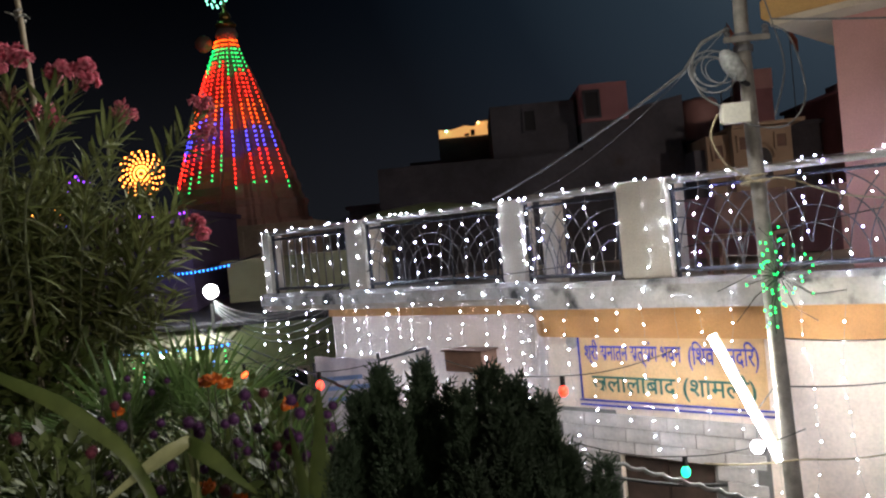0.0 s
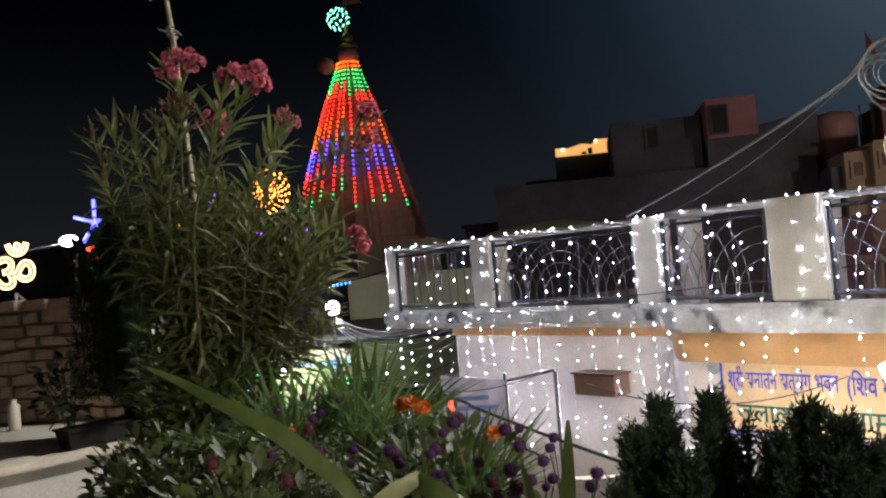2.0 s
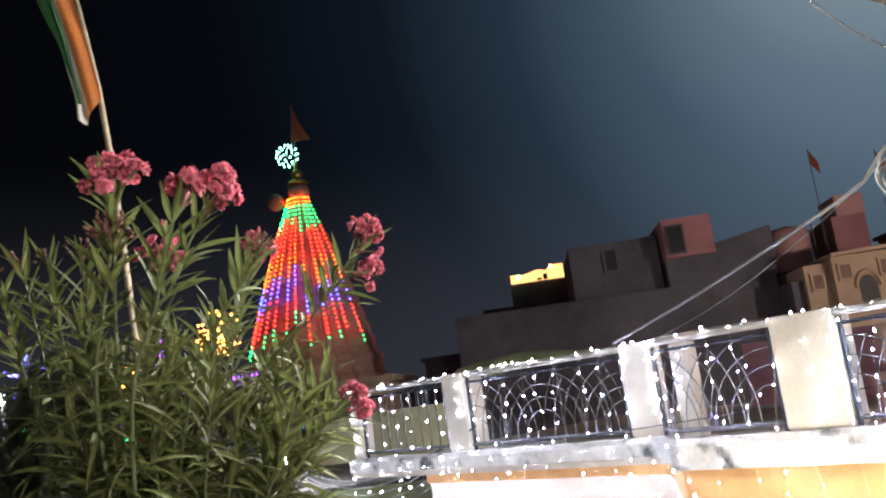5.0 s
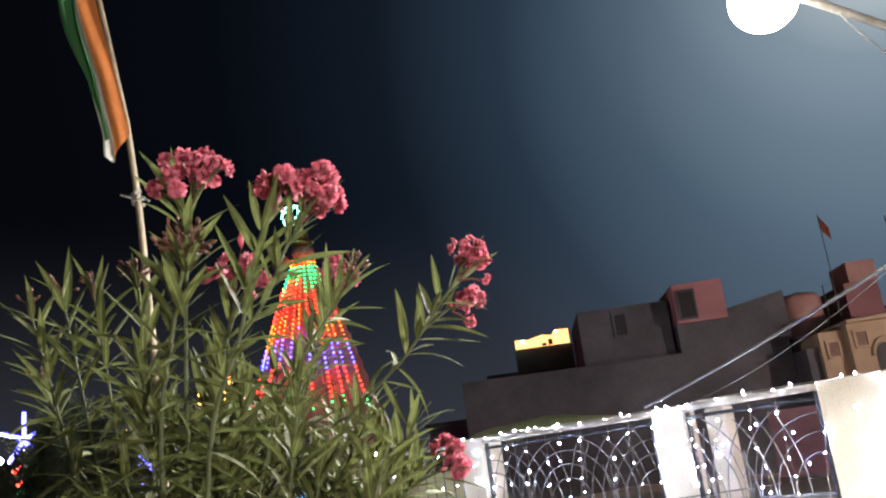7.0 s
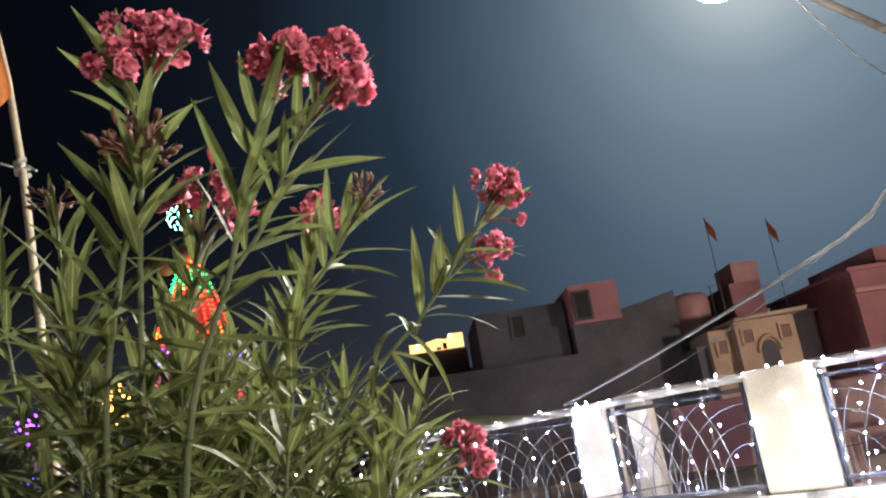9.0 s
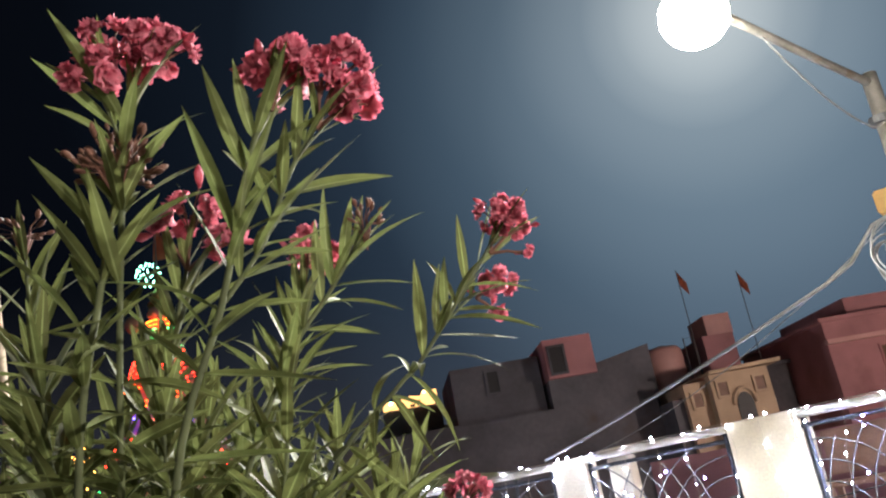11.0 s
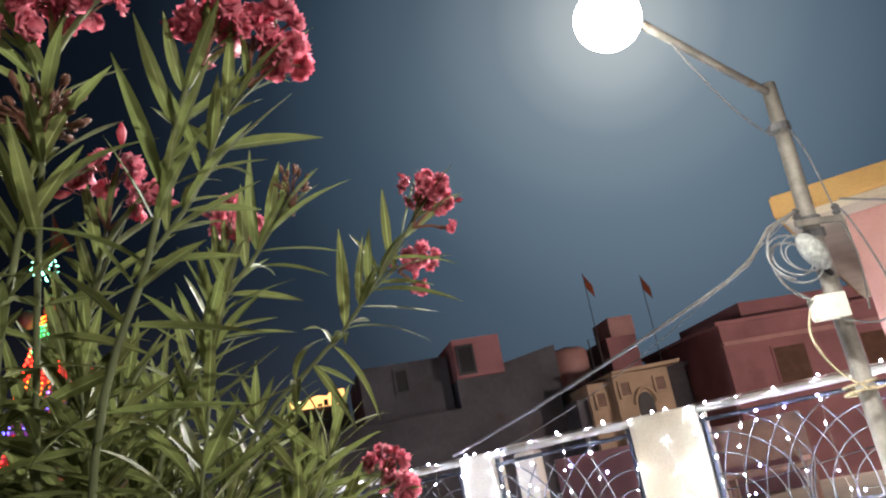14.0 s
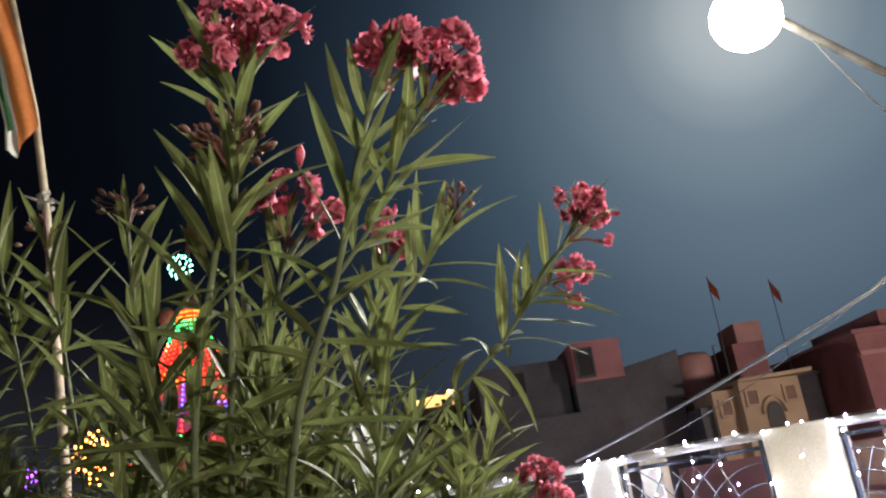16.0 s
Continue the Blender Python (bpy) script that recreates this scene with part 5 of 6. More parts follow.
def seed_head(tip, r, count, seed, lift=0.0):
    q = random.Random(seed)
    tip = Vector(tip)
    stalks = Geo()
    for k in range(count):
        a, h = q.uniform(0, 6.283), q.uniform(-0.15, 1)
        d = Vector((math.sqrt(1 - h * h) * math.cos(a), math.sqrt(1 - h * h) * math.sin(a), h))
        p = tip + d * r * q.uniform(0.55, 1.05) + Vector((0, 0, lift))
        part("seed_bud", BUDM, None, oleander, m=Matrix.Translation(p) @ (d + Vector((q.uniform(-0.4, 0.4), q.uniform(-0.4, 0.4), 0.3))).to_track_quat("Z", "Y").to_matrix().to_4x4() @ Matrix.Scale(q.uniform(0.42, 0.72), 4))
        stalks.tube([tip - Vector((0, 0, 0.04)), tip.lerp(p, 0.5), p], 0.0011, 4)
    part("seed_stalk", stalks, M_BUD, oleander)


B0 = Vector((-1.50, 3.72, 4.18))
# the stem with the old seed head, and the tall flowering shoot behind it
stalk([B0 + Vector((-0.03, -0.04, 0)), (-1.48, 3.52, 4.9), (-1.451, 3.40, 5.316), (-1.413, 3.40, 5.553), (-1.388, 3.40, 5.665)], 0.012, 0.004, 0.36, True)
seed_head((-1.384, 3.395, 5.690), 0.054, 95, 31)
stalk([B0 + Vector((-0.01, -0.02, 0)), (-1.46, 3.55, 4.9), (-1.41, 3.43, 5.40), (-1.372, 3.385, 5.715), (-1.356, 3.375, 5.782)], 0.011, 0.0035, 0.42, True)
stalk([(-1.372, 3.385, 5.715), (-1.385, 3.38, 5.765), (-1.397, 3.375, 5.80)], 0.004, 0.003, 0.35, True, 0)
cluster((-1.398, 3.365, 5.807), 0.032, 6, 1, (-1.397, 3.375, 5.80))
cluster((-1.375, 3.360, 5.839), 0.032, 6, 21, (-1.397, 3.375, 5.80))
cluster((-1.336, 3.360, 5.836), 0.032, 7, 2, (-1.356, 3.375, 5.782))
cluster((-1.300, 3.345, 5.817), 0.032, 8, 22, (-1.356, 3.375, 5.782))
# the forked shoot
stalk([B0 + Vector((0.03, -0.05, 0)), (-1.41, 3.48, 4.85), (-1.333, 3.33, 5.287), (-1.265, 3.33, 5.486), (-1.215, 3.33, 5.660), (-1.184, 3.33, 5.722)], 0.011, 0.0035, 0.40, True)
cluster((-1.159, 3.320, 5.759), 0.032, 7, 3, (-1.184, 3.33, 5.722), 0.08, 1.15)
cluster((-1.189, 3.330, 5.768), 0.018, 6, 23, (-1.184, 3.33, 5.722), 0.7)
stalk([(-1.262, 3.335, 5.49), (-1.211, 3.34, 5.556), (-1.174, 3.34, 5.634), (-1.135, 3.35, 5.696)], 0.006, 0.003, 0.12, True, 0)
cluster((-1.120, 3.350, 5.759), 0.030, 6, 24, (-1.135, 3.35, 5.70))
cluster((-1.091, 3.345, 5.769), 0.030, 7, 4, (-1.135, 3.35, 5.70))
cluster((-1.078, 3.360, 5.727), 0.022, 5, 25, (-1.135, 3.35, 5.70), 0.1, 1.1)
# the shoot that ends in a small seed head
stalk([B0 + Vector((0.06, 0, 0)), (-1.40, 3.66, 4.95), (-1.309, 3.60, 5.296), (-1.220, 3.60, 5.477), (-1.159, 3.60, 5.553), (-1.098, 3.60, 5.635)], 0.010, 0.003, 0.42, True)
seed_head((-1.094, 3.60, 5.650), 0.030, 20, 32)
# the leaning shoot with two flower heads
stalk([B0 + Vector((0.08, 0.04, 0)), (-1.36, 3.78, 4.90), (-1.215, 3.80, 5.295), (-1.082, 3.80, 5.431), (-1.027, 3.80, 5.478), (-0.885, 3.80, 5.645)], 0.010, 0.0032, 0.50, True, dens=0.036, lmin=0.75, lmax=1.1)
cluster((-0.856, 3.800, 5.698), 0.036, 11, 5, (-0.885, 3.80, 5.645), 0.15, 0.85)
cluster((-0.826, 3.795, 5.672), 0.026, 7, 26, (-0.885, 3.80, 5.645), 0.2, 0.8)
cluster((-0.824, 3.800, 5.624), 0.012, 3, 12, (-0.885, 3.80, 5.645), 0.3, 0.6)
stalk([(-0.985, 3.80, 5.525), (-0.945, 3.83, 5.560), (-0.915, 3.86, 5.585)], 0.004, 0.003, 0.4, False, 0, lmax=0.8, lmin=0.6)
cluster((-0.866, 3.900, 5.604), 0.028, 9, 6, (-0.915, 3.86, 5.585), 0.2, 0.85)
cluster((-0.898, 3.890, 5.588), 0.016, 4, 27, (-0.915, 3.86, 5.585), 0.6, 0.7)
cluster((-0.878, 3.900, 5.550), 0.012, 3, 28, (-0.915, 3.86, 5.585), 0.3, 0.7)
# the low shoot on that side
stalk([B0 + Vector((0.10, 0.08, 0)), (-1.33, 3.92, 4.75), (-1.20, 3.98, 5.05), (-1.09, 4.0, 5.17), (-1.00, 3.99, 5.21)], 0.008, 0.003, 0.45, True, dens=0.036, lmin=0.80, lmax=1.1)
stalk([(-1.22, 3.97, 5.02), (-1.13, 3.98, 5.20), (-1.05, 3.99, 5.33)], 0.005, 0.0025, 0.25, True, 0, lmin=0.85, lmax=1.1)
cluster((-0.978, 3.985, 5.262), 0.030, 8, 7, (-1.0, 3.99, 5.215))
cluster((-0.957, 3.985, 5.210), 0.030, 8, 29, (-1.0, 3.99, 5.215))
# lower flower heads in the middle
stalk([B0 + Vector((-0.06, 0.02, 0)), (-1.46, 3.66, 4.9), (-1.40, 3.56, 5.36), (-1.34, 3.54, 5.61)], 0.009, 0.003, 0.45)
cluster((-1.325, 3.52, 5.672), 0.036, 9, 8, (-1.34, 3.54, 5.61), 0.25)
cluster((-1.368, 3.53, 5.660), 0.022, 5, 9, (-1.34, 3.54, 5.61), 0.4)
cluster((-1.280, 3.53, 5.630), 0.022, 5, 30, (-1.34, 3.54, 5.61), 0.4)
stalk([B0 + Vector((0.04, 0.05, 0)), (-1.42, 3.80, 4.95), (-1.30, 3.87, 5.40), (-1.21, 3.885, 5.65)], 0.009, 0.003, 0.45)
cluster((-1.195, 3.880, 5.715), 0.038, 11, 10, (-1.21, 3.885, 5.65), 0.35)
cluster((-1.160, 3.880, 5.690), 0.024, 5, 35, (-1.21, 3.885, 5.65), 0.4)
# thinner shoots on the far side, with spent heads
for k, (tip, r, n) in enumerate((((-1.585, 3.62, 5.72), 0.035, 16), ((-1.75, 3.74, 5.74), 0.030, 10), ((-1.84, 3.76, 5.75), 0.030, 8), ((-1.92, 3.76, 5.72), 0.028, 6), ((-1.95, 3.86, 5.56), 0.026, 6))):
    t = Vector(tip)
    b = B0 + Vector((-0.08 - 0.03 * k, 0.02 * k, 0))
    stalk([b, (b.x - 0.03, b.y - 0.03, 4.75), (t.x * 0.6 + b.x * 0.4, t.y * 0.6 + b.y * 0.4, 5.30), t - Vector((0, 0, 0.02))], 0.008, 0.003, 0.66, False, lmin=0.75, lmax=1.05)
    seed_head(tip, r, n, 33 + k)


def ceiling_of(x):
    """How high the mass of younger shoots reaches."""
    return 5.53 - max(0, x + 1.28) * 1.15 - max(0, -1.72 - x) * 0.7


for k in range(50):
    x = -1.76 + 0.70 * ((k * 0.618 + 0.1) % 1)
    y = qo.uniform(3.46, 4.20)
    tip = Vector((x, y, ceiling_of(x) - (0.0, 0.09, 0.20, 0.34)[k % 4] - qo.uniform(0, 0.08)))
    b = B0 + Vector((qo.uniform(-0.12, 0.14), qo.uniform(-0.12, 0.16), 0))
    mid = b.lerp(tip, 0.62) + Vector(((b.x - tip.x) * 0.14, 0, 0.04))
    stalk([b, b.lerp(mid, 0.5) + Vector((0, 0, 0.06)), mid, tip], 0.0075, 0.0028, 0.56, False, dens=0.038, lmin=0.85, lmax=1.2)
for k in range(7):
    tip = Vector((qo.uniform(-1.72, -1.55), qo.uniform(3.65, 4.1), qo.uniform(4.75, 5.2)))
    b = B0 + Vector((qo.uniform(-0.12, 0.0), qo.uniform(-0.05, 0.14), 0))
    stalk([b, b.lerp(tip, 0.35) + Vector((0.03, 0, 0.20)), b.lerp(tip, 0.7) + Vector((0, 0, 0.14)), tip], 0.006, 0.0028, 0.55, False, dens=0.048)
leaves = part("foliage", foliage, M_LEAF, oleander, "dense slender green leaves", smooth=True)
leaves.data.materials.append(M_RIB)
leaves.data.polygons.foreach_set("material_index", foliage_rib)
tagged(leaves, kind="stuff")

# flag on its bamboo pole
fl = thing("tricolour_flag", "limp saffron, white and green flag on bamboo pole", "flag")
FP = [(-2.60, 6.1, ST), (-2.62, 6.1, 5.6), (-2.70, 6.1, 6.83), (-2.75, 6.1, 7.3), (-2.90, 6.1, 8.15), (-2.94, 6.1, 8.4)]
part("pole", Geo().tube(FP, 0.022, 8, 0.014), M_BAMBOO, fl, smooth=True)
part("knot", Geo().tube([(-2.70 + 0.03 * math.cos(a), 6.1 + 0.03 * math.sin(a), 6.80 + 0.006 * a) for a in range(13)], 0.012, 5).tube([(-2.67, 6.08, 6.84), (-2.62, 6.06, 6.80)], 0.006, 4).tube([(-2.73, 6.08, 6.84), (-2.78, 6.06, 6.86)], 0.006, 4), M_CLW, fl, "rag knot")


def fold(s, f):
    """Across (s: 0 at the pole, 1 at the fly) and down (f) the limp, pleated cloth."""
    low = 1.14 + 0.16 * math.sin(math.pi * min(1, s * 1.15)) + 0.16 * max(0, s - 0.55) - 0.10 * max(0, s - 0.85)
    z = 8.36 - f * low
    px = -2.945 + 0.215 * min(1, (8.4 - z) / 1.2)
    zig = s * 1.9 if s < 0.32 else 0.61 + (s - 0.32) * 1.3 if s < 0.62 else 1.0 - (s - 0.62) * 1.05
    wide = 0.165 * (1 - 0.22 * f) * (1 + 0.35 * math.sin(math.pi * min(1, f * 1.6)))
    x = px - zig * wide - 0.012 * math.sin(s * 11 + f * 5)
    y = 6.075 - 0.05 * s + 0.030 * math.sin(s * 15 + f * 2.6) * min(1, s * 3)
    return (x, y, z)


def band(name, s0, s1, material):
    vs, fs = [], []
    for i in range(13):
        for j in range(21):
            vs.append(fold(s0 + (s1 - s0) * i / 12, j / 20))
    for i in range(12):
        for j in range(20):
            fs.append((i * 21 + j, (i + 1) * 21 + j, (i + 1) * 21 + j + 1, i * 21 + j + 1))
    part(name, Geo().add(vs, fs), material, fl, "", smooth=True)


band("saffron_band", 0.0, 0.30, M_SAFF)
band("white_band", 0.30, 0.62, M_CLW)
band("green_band", 0.62, 1.0, M_CLG)


def conifer(name, label, lobes, z0, n, material, seed, spiky=1.0, fine=0.0032):
    """A dense scale-leaved bush of several upright, feathery lobes (x, y, top, radius)."""
    q = random.Random(seed)
    t = thing(name, label, "shrub")
    g = Geo()
    cx, cy = lobes[0][0], lobes[0][1]
    spires = [(x + q.uniform(-1.2, 1.2) * r, y + q.uniform(-1, 1) * r, top - q.uniform(0.012, 0.16), 0.024 * spiky) for x, y, top, r in lobes for _ in range(5)]
    for i, (lx, ly, top, r) in enumerate(list(lobes) + spires):
        part("trunk", Geo().tube([(cx, cy, z0 - 0.04), (lx, ly, z0 + 0.15), (lx, ly, z0 + (top - z0) * 0.8)], 0.012, 6, 0.004), M_STEM, t)
        H = top - z0
        for k in range(n if i < len(lobes) else n // 4):
            h = q.random() ** 0.75
            rr = r * (math.sin(math.pi * (0.22 + 0.775 * h)) ** 0.8) * q.uniform(0.4, 1.0)
            a = q.uniform(0, 6.283)
            p = Vector((lx + rr * math.cos(a), ly + rr * math.sin(a), z0 + H * h * 0.95))
            way = Vector((0.55 * math.cos(a), 0.55 * math.sin(a), 0.8 + q.uniform(-0.35, 0.35))).normalized()
            L = q.uniform(0.03, 0.065) * spiky
            side = Matrix.Rotation(q.uniform(0, 6.28), 3, way) @ way.orthogonal().normalized()
            w = fine
            for b in range(5):
                o = p + way * L * (0.1 + 0.2 * b)
                d = (way * 0.9 + side * (0.7 if b % 2 else -0.7) * (1 if b < 4 else 0)).normalized()
                e = o + d * L * (0.55 - 0.07 * b)
                nrm = d.cross(way)
                nrm = nrm.normalized() * w if nrm.length > 1e-4 else side * w
                g.add([o - nrm, o + nrm, e + nrm * 0.25, e - nrm * 0.25], [(0, 1, 2, 3)])
                nn = nrm.cross(d)
                g.add([o - nn, o + nn, e + nn * 0.25, e - nn * 0.25], [(0, 1, 2, 3)])
    part("crown", g, material, t)
    return t


THUJA_A = [(0.034, 1.930, 4.913, 0.042), (-0.033, 1.930, 4.906, 0.037), (-0.069, 1.911, 4.868, 0.033), (-0.094, 1.884, 4.795, 0.033), (-0.010, 1.884, 4.840, 0.065)]
THUJA_B = [(0.140, 1.875, 4.900, 0.047), (0.179, 1.866, 4.886, 0.042), (0.220, 1.866, 4.840, 0.037), (0.244, 1.847, 4.767, 0.033), (0.155, 1.829, 4.831, 0.070), (0.100, 1.866, 4.872, 0.033)]
conifer("thuja_bush", "dark dense thuja bush with feathery tips", THUJA_A, 4.20, 1700, M_THUJA, 41, 0.52, 0.0015)
conifer("thuja_bush", "dark dense thuja bush with rounder feathery crown", THUJA_B, 4.20, 1700, M_THUJA, 42, 0.52, 0.0015)
conifer("thuja_bush", "small dark thuja bush at the bed's edge", [(0.305, 1.87, 4.74, 0.032), (0.285, 1.88, 4.70, 0.028)], 4.20, 500, M_THUJA, 45, 0.52, 0.0015)
conifer("column_conifer", "dark columnar conifer in a black pot", [(-2.66, 5.35, 5.70, 0.15), (-2.78, 5.32, 5.62, 0.14), (-2.55, 5.38, 5.62, 0.14), (-2.68, 5.26, 5.35, 0.17)], 4.50, 1300, M_DARKCON, 43, 1.4)
pot = thing("plant_pot", "small black plastic plant pot", "pot")
part("body", Geo().lathe([(0.10, 0), (0.13, 0.18), (0.145, 0.18), (0.145, 0.21), (0.12, 0.21), (0.115, 0.17)], 18, (-2.66, 5.35, 4.302)), M_BLACKP, pot, smooth=True)


def leafy(name, label, c, rad, n, material, length, width, seed, category="shrub", stems=7):
    q = random.Random(seed)
    t = thing(name, label, category)
    me = [leaf_mesh("leaf", material, length, width, d, 0.2, 4) for d in (0.05, 0.25)]
    g = Geo()
    sg = Geo()
    for s in range(stems):
        a = q.uniform(0, 6.28)
        tip = Vector((c[0] + rad[0] * 0.8 * math.cos(a), c[1] + rad[1] * 0.8 * math.sin(a), c[2] + rad[2] * q.uniform(0.3, 0.95)))
        pts = bezier((c[0] + 0.03 * math.cos(a), c[1] + 0.03 * math.sin(a), 4.19), (c[0], c[1], c[2]), tip, 6)
        sg.tube(pts, 0.005, 4, 0.002)
    for k in range(n):
        d = Vector((q.gauss(0, 1), q.gauss(0, 1), q.gauss(0, 1))).normalized() * q.uniform(0.35, 1.0)
        p = Vector((c[0] + d.x * rad[0], c[1] + d.y * rad[1], c[2] + d.z * rad[2]))
        if p.z < 4.16:
            continue
        way = Vector((d.x + q.uniform(-0.6, 0.6), d.y + q.uniform(-0.6, 0.6), d.z * 0.6 + q.uniform(-0.2, 0.8)))
        join_mesh(g, q.choice(me), frame_on(p, way, q.uniform(-0.8, 0.8), q.uniform(0.6, 1.3)))
    part("branching_stem", sg, M_STEM, t)
    tagged(part("foliage", g, material, t, "", smooth=True), kind="stuff")
    return t


leafy("garden_shrub", "leafy yellow-green shrub beside the oleander", (-1.88, 4.12, 4.66), (0.17, 0.15, 0.34), 300, M_STRAP, 0.058, 0.028, 52)
leafy("garden_shrub", "leafy yellow-green shrub under the oleander", (-1.42, 3.55, 4.68), (0.20, 0.18, 0.26), 420, M_STRAP, 0.055, 0.026, 51)
for k, (x, y, z, rx, rz, n) in enumerate(((-0.98, 2.75, 4.46, 0.26, 0.24, 700), (-0.60, 2.55, 4.42, 0.26, 0.26, 800), (-0.34, 2.55, 4.38, 0.16, 0.24, 450), (-1.30, 3.05, 4.46, 0.25, 0.26, 600), (-1.52, 3.25, 4.44, 0.20, 0.22, 420), (-0.75, 2.10, 4.38, 0.22, 0.22, 500), (-0.36, 2.05, 4.34, 0.13, 0.22, 350), (-1.70, 3.85, 4.50, 0.20, 0.28, 420), (-0.7, 3.5, 4.42, 0.3, 0.26, 700), (-1.1, 3.9, 4.44, 0.3, 0.26, 600), (-0.5, 2.9, 4.46, 0.24, 0.25, 600), (-0.85, 2.45, 4.46, 0.22, 0.26, 600))):
    leafy("garden_shrub", "low tangled green garden plant", (x, y, z), (rx, rx * 0.9, rz), n, M_GARD, 0.046, 0.022, 60 + k)

# globe amaranth heads
HEADS = {}
for key, mat in (("p", M_PURP), ("m", M_MAROON)):
    g = Geo()
    qh = random.Random(5)
    g.ball((0, 0, 0), 0.0125, 10, 7, (1, 1, 0.95))
    for k in range(70):
        z = 1 - 2 * (k + 0.5) / 70
        a = k * 2.39996
        q = math.sqrt(1 - z * z)
        d = Vector((q * math.cos(a), q * math.sin(a), z))
        s = d.orthogonal().normalized() * 0.0022
        g.add([d * 0.0115 - s, d * 0.0115 + s, d * 0.0170 + Vector((0, 0, 0.001))], [(0, 1, 2)])
    HEADS[key] = g.mesh("flower_head", mat)
PL = [(-0.29, 2.40, 4.77), (-0.52, 2.40, 4.74), (-0.60, 2.40, 4.72), (-0.68, 2.40, 4.79), (-0.44, 2.40, 4.73), (-0.39, 2.40, 4.79), (-0.20, 2.40, 4.75), (-0.26, 2.34, 4.75), (-0.88, 2.95, 4.78)]
qa = random.Random(77)
for k in range(9):
    t = thing("amaranth_plant", "globe amaranth with round purple flower heads", "flower", "globe amaranths")
    sg = Geo()
    heads = [PL[k]] + [(PL[k][0] + qa.uniform(-0.14, 0.14), PL[k][1] + qa.uniform(-0.2, 0.3), PL[k][2] - qa.uniform(0.0, 0.13)) for _ in range(5)]
    root = (PL[k][0] + qa.uniform(-0.05, 0.05), PL[k][1] + 0.06, 4.19)
    for h in heads:
        part("flower_head", HEADS["p" if qa.random() < 0.8 else "m"], None, t, m=Matrix.Translation(h) @ Matrix.Scale(qa.uniform(0.66, 0.95), 4))
        sg.tube(bezier(root, (h[0] + qa.uniform(-0.08, 0.08), h[1] + 0.03, 4.52), (h[0], h[1], h[2] - 0.012), 7), 0.0016, 4)
    part("branching_stem", sg, M_GSTEM, t)
for c in ((-0.520, 2.55, 4.805), (-0.480, 2.56, 4.795), (-0.497, 2.53, 4.812), (-0.33, 2.55, 4.735), (-0.46, 2.3, 4.62), (-0.38, 2.25, 4.60), (-0.98, 3.1, 4.66)):
    t = thing("marigold", "ruffled orange marigold on a stem", "flower", "marigolds")
    me = petal_flower("bloom", M_MARI, int(c[0] * 100) + 500, 0.020)
    part("bloom", me, None, t, m=Matrix.Translation(c) @ Matrix.Rotation(0.5, 4, "X"))
    part("stem", Geo().tube(bezier((c[0] + 0.03, c[1], 4.19), (c[0], c[1], 4.5), c, 5), 0.002, 4), M_GSTEM, t)


def fan_palm(c, seed):
    q = random.Random(seed)
    t = thing("fan_palm", "small fan palm with stiff pointed leaflets", "palm")
    me = leaf_mesh("leaflet", M_PALM, 0.32, 0.017, 0.06, 0.5, 4)
    for k in range(11):
        a = 2 * math.pi * k / 11 + q.uniform(-0.2, 0.2)
        el = q.uniform(0.5, 1.3)
        d = Vector((math.cos(a) * math.cos(el), math.sin(a) * math.cos(el), math.sin(el)))
        hub = Vector(c) + d * q.uniform(0.08, 0.18)
        part("leaf_stalk", Geo().tube([c, hub], 0.005, 5), M_STEM, t)
        fan = Geo()
        side = Vector((0, 0, 1)).cross(d).normalized()
        for j in range(13):
            b = math.radians(-75 + 150 * j / 12)
            join_mesh(fan, me, frame_on(hub, d * math.cos(b) + side * math.sin(b), 0, q.uniform(0.8, 1.05) * (1 - 0.25 * abs(j - 6) / 6)))
        part("fan_leaf", fan, M_PALM, t)
    part("stump", Geo().tube([(c[0], c[1], 4.18), c], 0.03, 8, 0.02), M_STEM, t)


fan_palm((-0.84, 3.38, 4.50), 91)
fan_palm((-1.05, 3.30, 4.48), 93)
fan_palm((-0.50, 2.95, 4.38), 92)


def strap(label, pts, width, material, parent=None, root=0.55):
    """A long arching strap leaf with a channelled middle."""
    vs, fs = [], []
    pts = [Vector(p) for p in pts]
    fine = []
    for i in range(len(pts) - 1):
        for j in range(5):
            f = j / 5
            p0, p1, p2, p3 = pts[max(0, i - 1)], pts[i], pts[i + 1], pts[min(len(pts) - 1, i + 2)]
            fine.append(0.5 * ((2 * p1) + (p2 - p0) * f + (2 * p0 - 5 * p1 + 4 * p2 - p3) * f * f + (3 * p1 - p0 - 3 * p2 + p3) * f ** 3))
    fine.append(pts[-1])
    n = len(fine)
    for i, p in enumerate(fine):
        d = (fine[min(i + 1, n - 1)] - fine[max(0, i - 1)]).normalized()
        s = d.cross(Vector((0.15, -1, 0.35))).normalized()
        nn = s.cross(d)
        f = i / (n - 1)
        w = width * 0.5 * min(1, 0.12 + 1.4 * f) * min(1, root + 1.9 * (1 - f))
        vs += [p - s * w + nn * w * 0.25, p - s * w * 0.8 + nn * w * 0.16, p, p + s * w * 0.8 + nn * w * 0.16, p + s * w + nn * w * 0.25]
    for i in range(n - 1):
        for j in range(4):
            fs.append((i * 5 + j, (i + 1) * 5 + j, (i + 1) * 5 + j + 1, i * 5 + j + 1))
    g = Geo().add(vs, fs)
    return part("strap_leaf", g, material, parent, label, smooth=True)


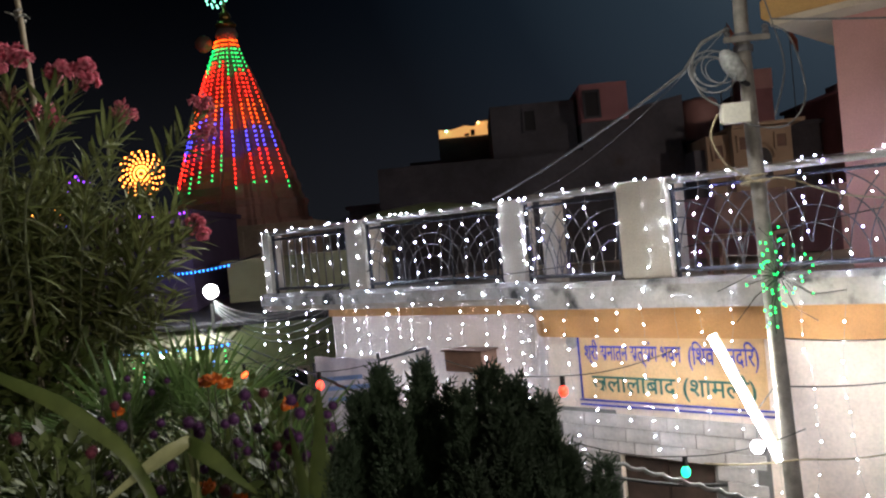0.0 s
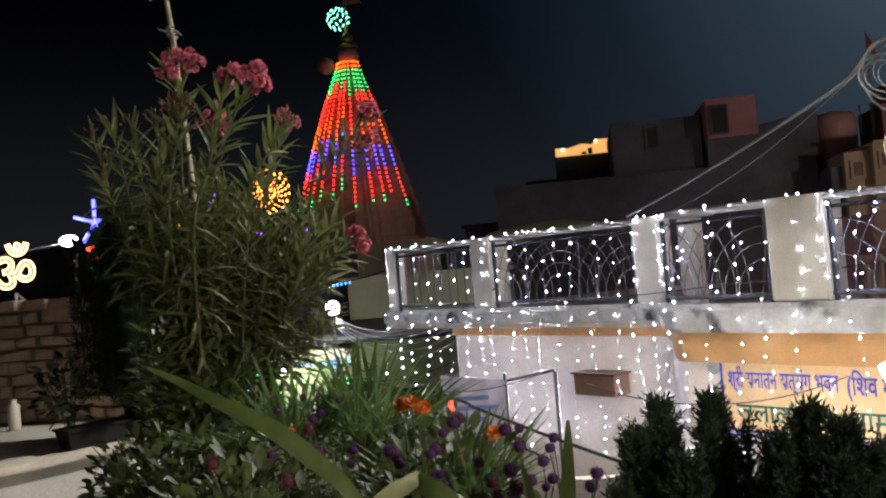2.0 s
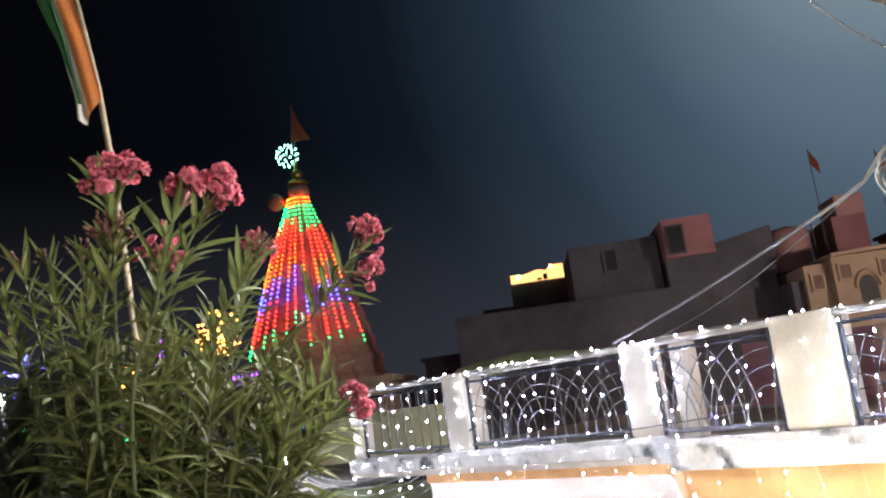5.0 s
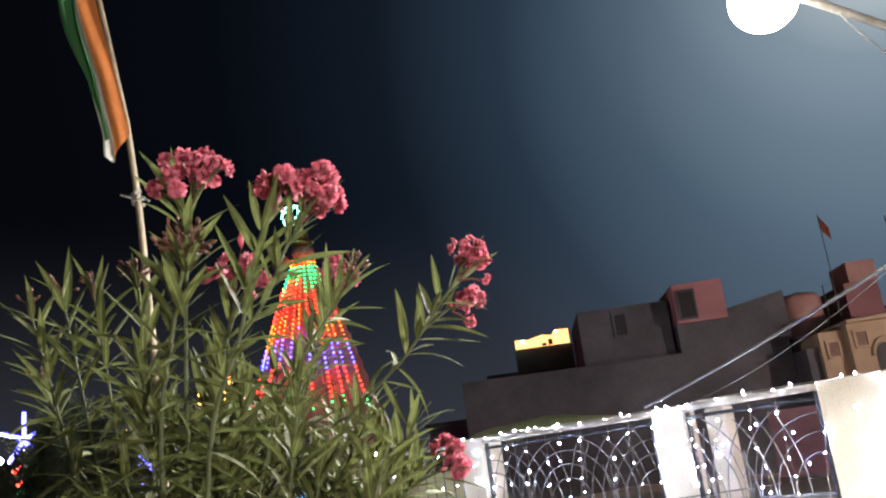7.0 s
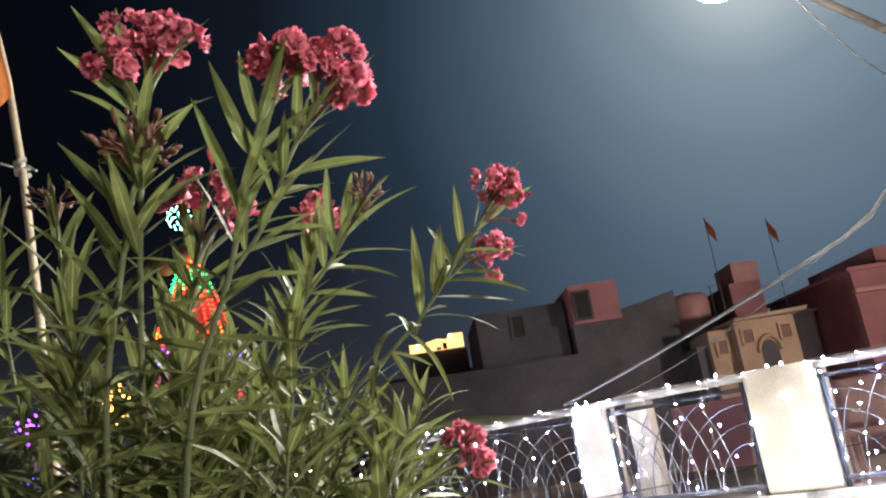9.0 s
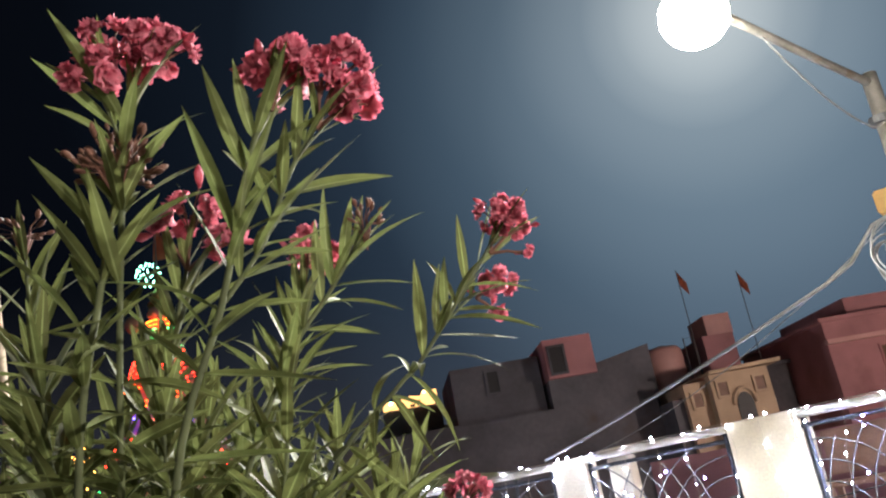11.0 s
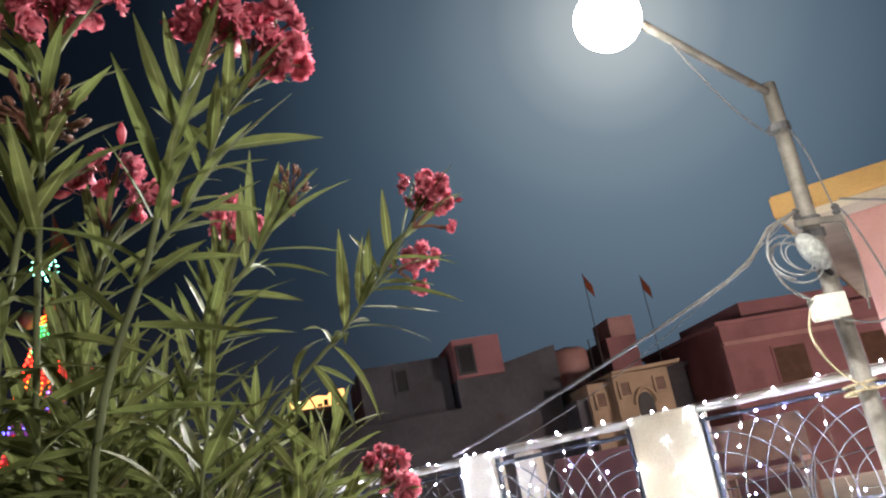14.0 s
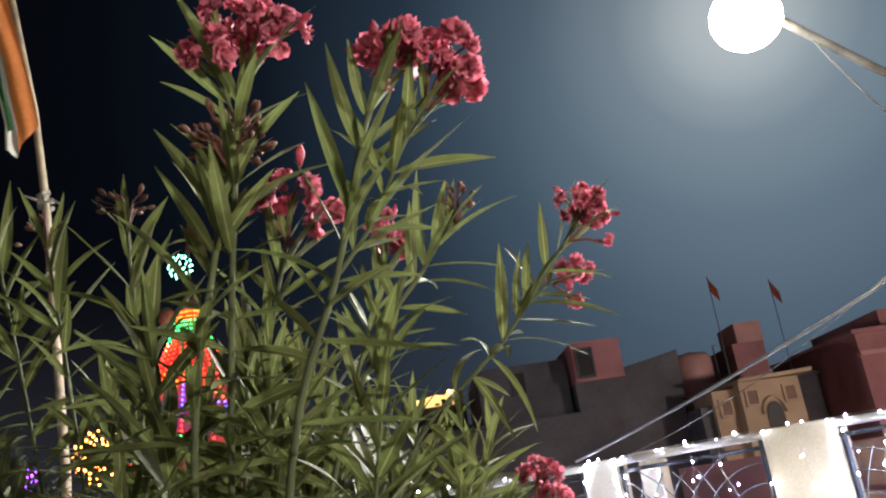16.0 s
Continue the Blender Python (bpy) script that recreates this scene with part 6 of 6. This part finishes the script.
lily = thing("strap_leaf_plant", "plant with long yellow-green strap leaves", "plant")
strap("", [(-0.40, 1.97, 4.20), (-0.405, 1.97, 4.45), (-0.43, 1.97, 4.66), (-0.475, 1.975, 4.765), (-0.53, 1.98, 4.818), (-0.594, 1.98, 4.869), (-0.68, 1.99, 4.912), (-0.76, 2.02, 4.945), (-0.815, 2.03, 4.968)], 0.034, M_STRAP, lily, 0.10)
strap("pale-edged folded leaf", [(-0.395, 2.04, 4.20), (-0.390, 2.03, 4.60), (-0.378, 2.01, 4.765), (-0.400, 1.99, 4.772), (-0.441, 1.98, 4.750), (-0.480, 1.975, 4.725), (-0.530, 1.97, 4.69)], 0.030, M_STRAPP, lily, 0.12)
strap("", [(-0.375, 2.04, 4.20), (-0.380, 2.03, 4.60), (-0.384, 2.01, 4.762), (-0.362, 1.99, 4.768), (-0.330, 1.98, 4.748), (-0.300, 1.975, 4.722), (-0.262, 1.97, 4.69)], 0.036, M_STRAP, lily, 0.12)
strap("", [(-0.158, 2.05, 4.845), (-0.165, 2.05, 4.76), (-0.18, 2.05, 4.60), (-0.19, 2.05, 4.20)], 0.036, M_STRAP, lily)
strap("", [(-0.24, 2.15, 4.76), (-0.22, 2.12, 4.68), (-0.20, 2.1, 4.55), (-0.2, 2.08, 4.20)], 0.03, M_STRAP, lily)

# black window box with a rose, and a white bottle, on the ledge
rot = pose(-2.83, 5.12, 4.302, 0, 0, math.degrees(math.atan2(0.86, 0.51))) @ Matrix.Diagonal((0.62, 0.8, 0.75, 1))
wb = thing("window_box", "long black plastic planter box on the ledge", "planter", m=rot)
part("box", Geo().add([(-0.30, -0.08, 0), (0.30, -0.08, 0), (0.30, 0.08, 0), (-0.30, 0.08, 0), (-0.33, -0.10, 0.13), (0.33, -0.10, 0.13), (0.33, 0.10, 0.13), (-0.33, 0.10, 0.13)], [(0, 3, 2, 1), (4, 5, 6, 7), (0, 1, 5, 4), (1, 2, 6, 5), (2, 3, 7, 6), (3, 0, 4, 7)]), M_BLACKP, wb, "", 0.006)
part("rim", Geo().box(-0.345, -0.115, 0.132, 0.345, 0.115, 0.15), M_BLACKP, wb, "", 0.004)
leafy("rose_plant", "dark-leaved rose growing in the planter box", (-2.93, 5.02, 4.62), (0.16, 0.16, 0.19), 170, M_DARKCON, 0.06, 0.035, 97)
leafy("trailing_plant", "leafy plant trailing beside the planter box", (-2.62, 5.42, 4.46), (0.14, 0.14, 0.13), 220, M_GARD, 0.05, 0.02, 98)
leafy("trailing_plant", "leafy plant in front of the white ledge", (-1.92, 3.85, 4.36), (0.16, 0.2, 0.18), 320, M_GARD, 0.05, 0.02, 99)
bt = thing("white_can", "white plastic can standing on the ledge", "can")
part("body", Geo().lathe([(0.032, 0), (0.038, 0.01), (0.038, 0.15), (0.028, 0.165), (0.020, 0.17), (0.020, 0.18)], 18, (-3.80, 5.75, 4.302)), M_WHITE, bt, smooth=True)
part("cap", Geo().lathe([(0.022, 0), (0.022, 0.015), (0.014, 0.018)], 14, (-3.80, 5.75, 4.484)), M_BOXW, bt)

# ---- pieces: brick wall, stone tiles ----
bw = tagged(part("wall_brick", Geo().box(-6.1, 6.05, ST, -2.62, 6.28, 5.13), M_MORT), "old rough brick wall with mud mortar", "wall", "", "structure")
qb = random.Random(3)
BM = []
for k in range(6):
    g = Geo()
    hx, hy, hz = 0.105, 0.05, 0.036
    j = lambda: qb.uniform(-0.010, 0.010)
    vs = [(x * hx + j(), y * hy + j(), z * hz + j()) for x in (-1, 1) for y in (-1, 1) for z in (-1, 1)]
    g.add(vs, [(0, 1, 3, 2), (4, 6, 7, 5), (0, 4, 5, 1), (2, 3, 7, 6), (0, 2, 6, 4), (1, 5, 7, 3)])
    BM.append(g.mesh("brick", M_BRICK, 0.006))
z = 4.35
row = 0
while z < 5.14:
    x = -5.3 + (0.11 if row % 2 else 0) + qb.uniform(-0.03, 0.03)
    while x < -2.68:
        s = qb.choice((1, 1.1, 0.85, 0.7, 0.5, 1.2))
        part("brick", qb.choice(BM), None, bw, m=Matrix.Translation((x + 0.105 * s, 6.045 + qb.uniform(-0.012, 0.012), z + qb.uniform(-0.006, 0.006))) @ Matrix.Rotation(qb.uniform(-0.06, 0.06), 4, "Y") @ Matrix.Diagonal((s, 1, qb.uniform(0.85, 1.08), 1)))
        x += 0.21 * s + qb.uniform(0.010, 0.024)
    z += 0.082
    row += 1

clad = thing("tile_cladding", "grey stone tiles on the lower hall wall", "wall cladding", m=FM)
part("backing", Geo().box(-5.95, -0.448, ST, -5.165, -0.441, 3.19).box(-4.115, -0.448, ST, -3.56, -0.441, 3.15).box(-5.163, -0.448, 2.725, -4.117, -0.441, 3.15), M_GROUT, clad)
TM = Geo().box(0, -0.475, 0, 0.385, -0.449, 0.134).mesh("tile", M_TILE, 0.004)
TS = Geo().box(0, -0.475, 0, 0.185, -0.449, 0.134).mesh("tile", M_TILE, 0.004)
qt = random.Random(9)
for r in range(17):
    zz = 3.015 - 0.141 * r
    uu = -5.94 + (0.1 if r % 2 else 0)
    while uu < -3.3:
        me, w = (TM, 0.393) if qt.random() < 0.62 else (TS, 0.193)
        if zz > 2.72 or uu + w < -5.16 or uu > -4.12:
            if uu + w < -3.55:
                part("tile", me, None, clad, m=Matrix.Translation((uu, qt.uniform(-0.002, 0.002), zz)))
        uu += w
